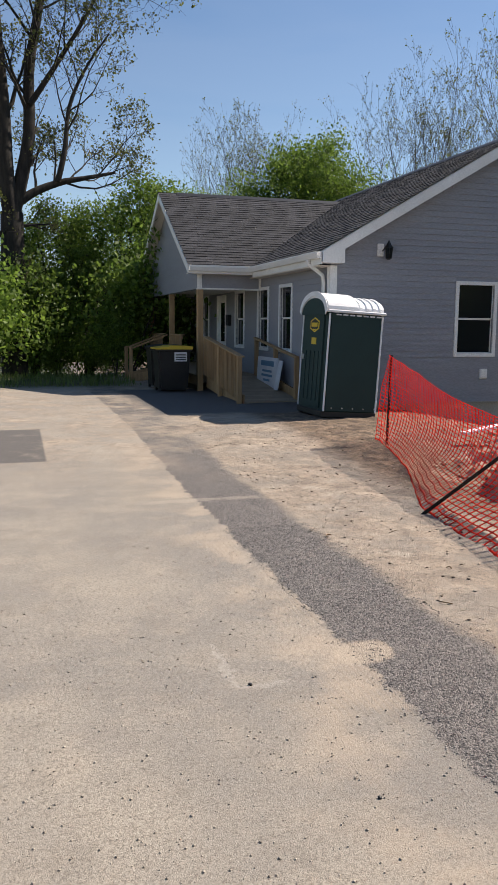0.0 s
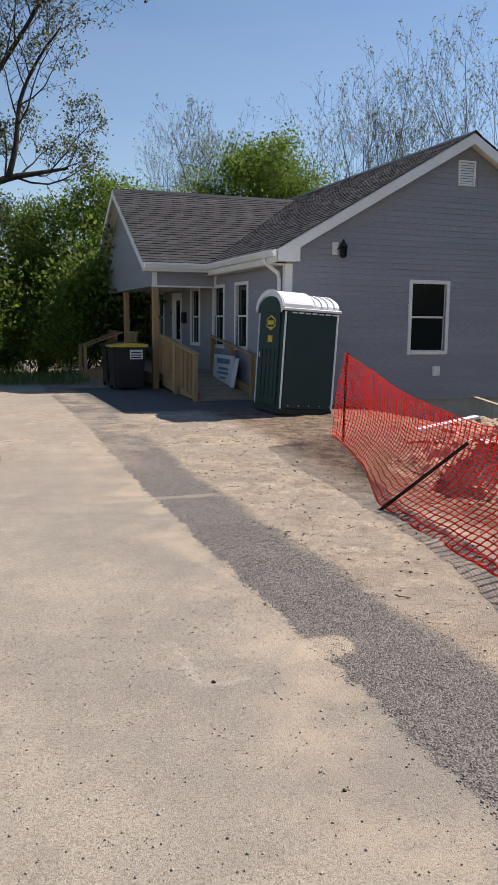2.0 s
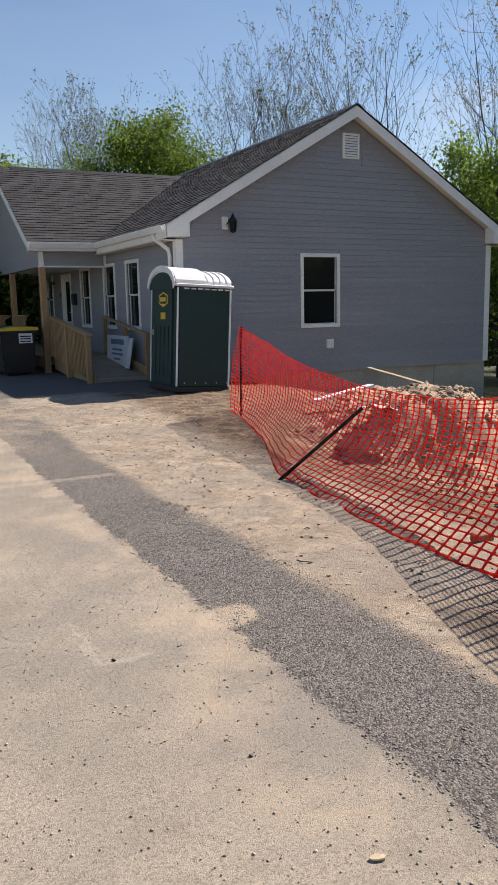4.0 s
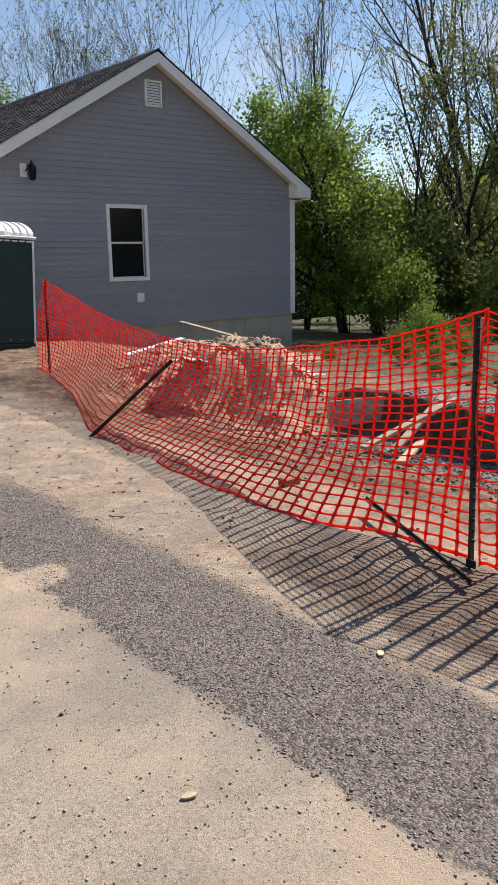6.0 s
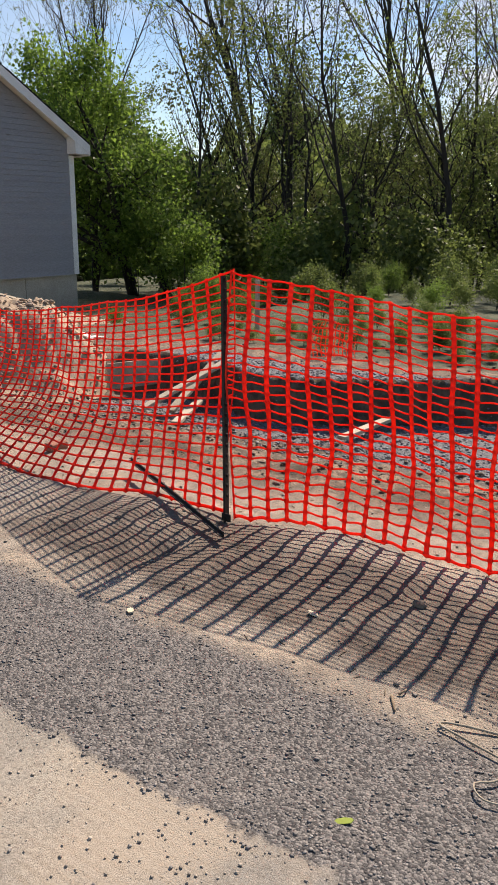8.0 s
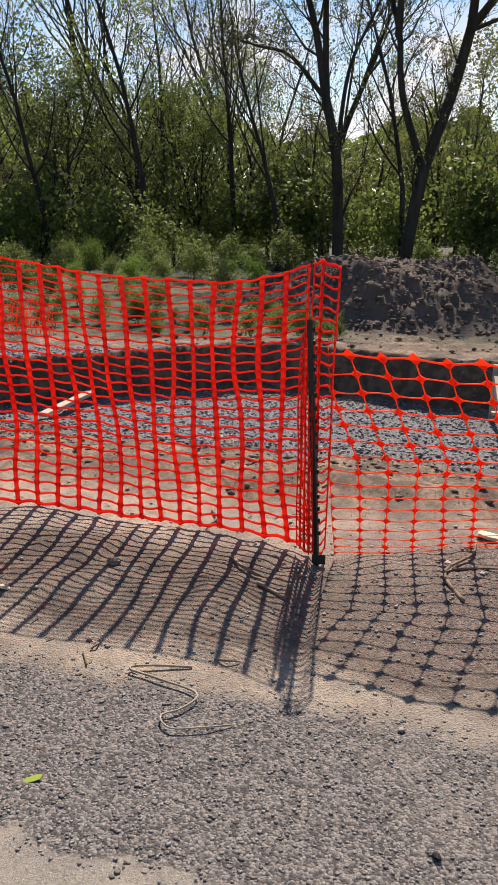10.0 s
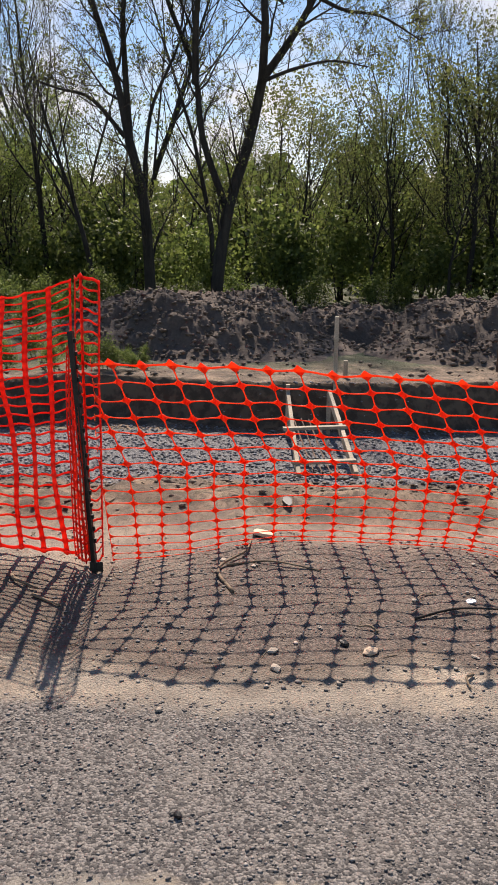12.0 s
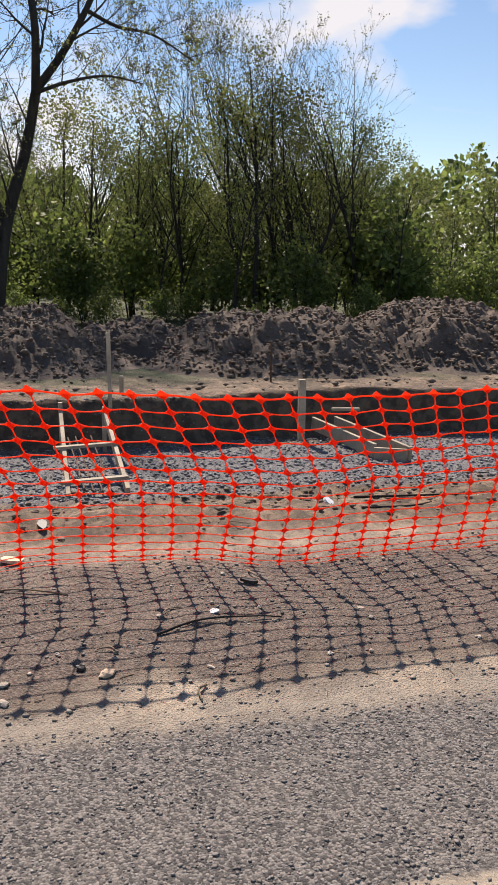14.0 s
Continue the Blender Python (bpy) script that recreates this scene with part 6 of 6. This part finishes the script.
def stake(x, y, top, w=0.045, mat=None, label="pale lumber grade stake driven into the plot"):
    t = thing("grade_stake", label, "stake", q(x, y), "stakes in the plot")
    z = gz(x, y)
    bm = bmesh.new()
    box(bm, (x - w / 2, y - w / 2, z - 0.1), (x + w / 2, y + w / 2, top), 0.003)
    part("shaft", bm, mat or M["wood_old"], t)
    return t


stake(8.1, -1.17, 0.74, 0.040)
stake(8.5, -1.30, 0.25)
stake(8.05, -3.12, 0.24, 0.07)
stake(9.4, -3.1, 0.5, 0.02, M["rebar"], "thin rusty marker rod")
stake(9.6, 6.3, 0.75, 0.05)
forms = thing("form_boards", "two grey plank forms set on edge on the gravel", "formwork", q(7.7, -3.6))
for a, b in (((7.2, -3.62), (8.25, -3.30)), ((7.05, -3.92), (8.25, -3.55))):
    z0, z1 = gz(*a), gz(7.9, b[1])
    part("form_board", beam(bmesh.new(), (*a, z0 + 0.07), (*b, z1 + 0.13), 0.035, 0.14, 0.003), M["wood_old"], forms)
part("end_board", beam(bmesh.new(), (7.17, -3.60, gz(7.1, -3.7) + 0.06), (7.05, -3.88, gz(7.1, -3.7) + 0.06), 0.035, 0.13, 0.003), M["wood_old"], forms)
part("spreader", beam(bmesh.new(), (7.9, -3.40, -0.05), (7.85, -3.68, -0.05), 0.05, 0.03, 0.003), M["wood_old"], forms)
for k, (a, b) in enumerate((((5.8, 5.05), (7.0, 4.85)), ((5.75, 4.55), (6.9, 5.15)), ((6.2, 5.0), (7.35, 5.2)), ((6.5, 3.2), (7.2, 3.05)))):
    plank("loose_plank", "pale loose plank lying on the gravel bed", (*a, gz(*a) + 0.05), (*b, gz(*b) + 0.06 + 0.02 * k), 0.09, 0.035)
panel = thing("plywood_sheet", "grey plywood form panel leaning in the dug corner", "formwork", q(7.0, 6.0))
part("sheet", beam(bmesh.new(), (6.6, 6.28, -0.16), (8.0, 5.6, -0.12), 0.025, 0.3, 0.003), M["wood_old"], panel)
plank("loose_plank", "weathered plank leaning against the foundation", (9.75, 13.6, 0.32), (10.5, 11.9, gz(10.5, 11.9) + 0.35), 0.14, 0.035)
plank("loose_plank", "pale plank on the clay by the house", (6.2, 10.0, gz(6.2, 10) + 0.18), (7.3, 10.1, gz(7.3, 10.1) + 0.34), 0.14, 0.04, M["sign_white"])


def crumple(name, label, cx, cy, w, d, base, seed, mat):
    """A crumpled sheet draped over what lies beneath it."""
    A, B = np.meshgrid(np.linspace(-w, w, 40), np.linspace(-d, d, 24), indexing="ij")
    h = base + 0.20 * np.abs(fbm(A * 5, B * 7, seed, 4)) + 0.05 * fbm(A * 14, B * 14, seed + 2, 3)
    x, y = A + cx + 0.2 * fbm(A * 3, B * 3, seed + 4), B + cy + 0.2 * fbm(A * 3, B * 3, seed + 6)
    v = np.stack([x, y, ground_z(x, y) + h], -1).reshape(-1, 3)
    I, J = np.meshgrid(np.arange(39), np.arange(23), indexing="ij")
    a = (I * 24 + J).ravel()
    ob = fast(name, v, np.stack([a, a + 24, a + 25, a + 1], -1), mat, smooth=False)
    return tagged(ob, label, "sheet")


crumple("plastic_sheet", "crumpled pale plastic sheeting over the clay heap", 5.7, 7.15, 0.55, 0.2, 0.50, 61, M["plastic_sheet"])
crumple("plastic_sheet", "torn pale plastic sheeting beside the dug corner", 7.0, 7.5, 0.45, 0.3, 0.10, 63, M["plastic_sheet"])
k = 160
scatter("rubble", "broken stone and rubble by the foundation", M["gravel"], np.stack([rs.uniform(9.5, 12.5, k), rs.uniform(11.3, 13.6, k)], -1), 0.025 + 0.09 * rs.rand(k) ** 2, 71, 0.7, "rubble")
far_net = thing("safety_fence", "crumpled piece of orange net at the plot's far bank", "fence", q(8.5, 4.5))
sheet_f = Sheet([q(8.4, 4.7, 0.0), q(8.55, 4.5, 0.0), q(8.6, 4.2, 0.0)], [q(8.5, 4.7, 0.38), q(8.6, 4.5, 0.42), q(8.7, 4.25, 0.3)], 51, 0.06, 0.03)
net("net", sheet_f, far_net, M["net_b"], "", 0.05, 10, 0.012, 0.01)


# ---------------------------------------------------------------- small things on the ground
def stick(name, label, pts, r, mat=None, category="twig", lift=0.6):
    t = thing(name, label, category, q(*pts[0]), "twigs on the ground")
    bm = bmesh.new()
    pp = [Vector((x, y, gz(x, y) + r * lift + (0.012 if 0 < i < len(pts) - 1 else 0.003))) for i, (x, y) in enumerate(pts)]
    fine = [tuple(p) for p in spline(pp, max(6, 5 * len(pp)))[0]]
    tube(bm, fine, [r * (1 - 0.5 * i / len(fine)) for i in range(len(fine))], 6)
    part("stem", bm, mat or M["twig"], t, smooth=True)
    return t


stick("wire", "thin pale wire curled on the sand", [(2.56, 0.42), (2.52, 0.55), (2.48, 0.62), (2.45, 0.50), (2.40, 0.35), (2.31, 0.37), (2.26, 0.42), (2.21, 0.37), (2.24, 0.28), (2.29, 0.20)], 0.005, M["wood_old"], "wire")
stick("twig", "short dry twig on the sand", [(2.55, 0.82), (2.47, 0.77)], 0.006)
stick("twig", "dry forked twig by the net's foot", [(3.92, 0.78), (3.80, 0.72), (3.70, 0.74)], 0.009)
stick("twig", "dry crooked twig in the net's shade", [(3.42, 0.52), (3.34, 0.47), (3.28, 0.36)], 0.010)
stick("twig", "dry twig beside the fence post", [(3.22, 0.36), (3.12, 0.22)], 0.008)
stick("branch", "crooked dry branch lying before the low net", [(3.30, -0.47), (3.45, -0.40), (3.58, -0.40), (3.74, -0.50), (3.90, -0.52)], 0.009, None, "branch")
stick("branch", "thin branch lying before the low net", [(3.60, -0.42), (3.62, -0.62), (3.55, -0.85)], 0.006, None, "branch")
stick("branch", "dark stick lying on the gritty soil", [(3.10, -1.20), (3.15, -1.38), (3.19, -1.62), (3.16, -1.72)], 0.006, M["bark"], "branch")
stick("branch", "fallen branch on the churned soil", [(4.55, -2.55), (4.62, -2.95), (4.82, -3.35)], 0.009, M["bark"], "branch")
stick("branch", "fallen thin branch on the churned soil", [(4.85, -2.6), (4.75, -3.1), (4.60, -3.4)], 0.010, M["bark"], "branch")
stick("branch", "dry stick at the edge of the gravel bed", [(4.4, 0.55), (4.8, 0.25), (5.2, -0.05)], 0.007, M["bark"], "branch")
stick("branch", "pale forked stick at the edge of the gravel bed", [(6.5, -1.5), (6.62, -1.6), (6.7, -1.56)], 0.016, M["wood_old"], "branch")
rk = random.Random(9)
for k in range(44):
    x, y = rk.uniform(2.5, 5.6), rk.uniform(-3.4, 6.5)
    a = rk.uniform(0, 6.28)
    L = rk.uniform(0.04, 0.13)
    stick("twig", "small dry twig on the bare soil", [(x, y), (x + L * 0.5 * math.cos(a), y + L * 0.5 * math.sin(a)), (x + L * math.cos(a + 0.4), y + L * math.sin(a + 0.4))], rk.uniform(0.003, 0.006))


def lump(name, label, x, y, size, mat, category, seed, bury=0.3):
    """A single angular stone or clod, worn at the corners."""
    t = thing(name, label, category, q(x, y))
    r = random.Random(seed)
    bm = bmesh.new()
    bmesh.ops.create_icosphere(bm, subdivisions=2, radius=1)
    for v in bm.verts:
        v.co *= 1 + 0.45 * noise.noise(v.co * 1.3 + Vector((seed, 0, 0))) + 0.06 * r.uniform(-1, 1)
        v.co = Vector((v.co.x * size[0], v.co.y * size[1], v.co.z * size[2]))
    bmesh.ops.transform(bm, matrix=Matrix.Translation((x, y, gz(x, y) + size[2] * (1 - bury))) @ Matrix.Rotation(r.uniform(0, 6.28), 4, "Z"), verts=bm.verts)
    part("body", bm, mat, t)
    return t


lump("stone", "dark stone on the gritty soil", 2.89, -0.91, (0.020, 0.016, 0.013), M["black"], "stone", 1)
lump("stone", "grey stone on the gritty soil", 2.82, -0.65, (0.022, 0.015, 0.010), M["stone"], "stone", 2)
lump("stone", "grey flat stone on the gritty soil", 2.69, -0.66, (0.022, 0.016, 0.009), M["stone"], "stone", 3)
lump("stone", "dark stone on the binder strip", 1.94, -0.42, (0.013, 0.010, 0.009), M["black"], "stone", 4)
lump("stone", "small dark stone on the drive", 1.06, 3.51, (0.011, 0.009, 0.007), M["black"], "stone", 5)
lump("stone", "small dark stone on the drive", 1.26, 2.47, (0.008, 0.007, 0.006), M["black"], "stone", 6)
lump("clod", "dark clod of earth in the net's shade", 3.23, 1.01, (0.03, 0.024, 0.018), M["clod"], "clod", 7)
lump("clod", "yellowish clod on the gritty soil", 2.83, -1.0, (0.03, 0.024, 0.010), M["redclod"], "clod", 8)
for k in range(14):
    lump("stone", "pale stone on the gritty soil", rk.uniform(2.6, 3.7), rk.uniform(-2.6, 0.2), (rk.uniform(0.008, 0.018), rk.uniform(0.008, 0.014), rk.uniform(0.004, 0.007)), M["stone"], "stone", 20 + k)
for k in range(12):
    lump("stone", "small dark stone at the drive's edge", rk.uniform(1.3, 1.72), rk.uniform(0.6, 5.5), (0.006, 0.005, 0.004), M["chips"], "stone", 50 + k)


def flake(name, label, x, y, size, thick, mat, category, seed, tilt=4.0):
    """A thin broken piece lying on the ground."""
    t = thing(name, label, category, q(x, y))
    r = random.Random(seed)
    bm = bmesh.new()
    ring = [(size[0] * math.cos(k * 0.7854) * r.uniform(0.75, 1.1), size[1] * math.sin(k * 0.7854) * r.uniform(0.75, 1.1)) for k in range(8)]
    lo = [bm.verts.new((p, s, 0)) for p, s in ring]
    hi = [bm.verts.new((p * 0.96, s * 0.96, thick)) for p, s in ring]
    for k in range(8):
        bm.faces.new((lo[k], lo[(k + 1) % 8], hi[(k + 1) % 8], hi[k]))
    bm.faces.new(hi)
    bm.faces.new(lo[::-1])
    bmesh.ops.transform(bm, matrix=Matrix.Translation((x, y, gz(x, y) + 0.006)) @ Euler((radians(tilt), radians(-tilt), r.uniform(0, 6.28))).to_matrix().to_4x4(), verts=bm.verts)
    part("body", bm, mat, t)
    return t


flake("cut_log_slice", "pale sawn wood slice lying by the low net", 3.97, -0.58, (0.07, 0.05), 0.014, M["cut"], "wood slice", 1, 6)
flake("wood_chip", "pale wood chip on the dusty drive", 1.34, 1.79, (0.028, 0.014), 0.006, M["cut"], "wood chip", 2)
flake("wood_chip", "pale wood chip on the sand in the net's shade", 2.46, 1.98, (0.03, 0.018), 0.006, M["cut"], "wood chip", 3)
flake("fallen_leaf", "yellow-green leaf fallen on the binder strip", 1.92, 0.66, (0.032, 0.012), 0.002, M["leaf"], "leaf", 4, 14)
flake("tar_paper_scrap", "black scrap of tar paper on the soil", 4.45, -0.7, (0.07, 0.03), 0.012, M["black"], "scrap", 5)
flake("tar_paper_scrap", "dark scrap on the gritty soil", 3.54, -1.66, (0.045, 0.02), 0.012, M["black"], "scrap", 6)
flake("paper_scrap", "pale paper scrap on the gritty soil", 3.25, -1.45, (0.03, 0.02), 0.004, M["sign_white"], "scrap", 7, 12)
flake("paper_scrap", "white scrap on the churned soil", 4.76, -2.4, (0.05, 0.035), 0.02, M["sign_white"], "scrap", 8, 20)
flake("paper_scrap", "pale scrap in the net's shade", 2.9, 1.35, (0.03, 0.02), 0.004, M["cut"], "scrap", 9, 8)
half_brick = thing("broken_brick", "broken reddish brick lying inside the net", "brick", q(3.9, 4.1))
bm = block((3.83, 4.03, gz(3.9, 4.1) - 0.005), (3.98, 4.12, gz(3.9, 4.1) + 0.055), 0.008)
part("body", bm, M["brick"], half_brick)
# short grass at the drive's far end
k = 5000
gxp, gyp = rs.uniform(-6, 3.2, k), rs.uniform(20.5, 27, k)
hh = 0.06 + 0.16 * rs.rand(k)
ga = rs.rand(k) * 6.28
z0 = ground_z(gxp, gyp)
w = 0.012
v = np.stack([np.stack([gxp - w * np.cos(ga), gyp - w * np.sin(ga), z0], -1), np.stack([gxp + w * np.cos(ga), gyp + w * np.sin(ga), z0], -1), np.stack([gxp + 0.05 * np.sin(ga), gyp + 0.05 * np.cos(ga), z0 + hh], -1)], 1).reshape(-1, 3)
tagged(fast("grass", v, np.arange(k * 3).reshape(-1, 3), M["grass"]), "uneven grass at the end of the drive", "grass", kind="stuff")
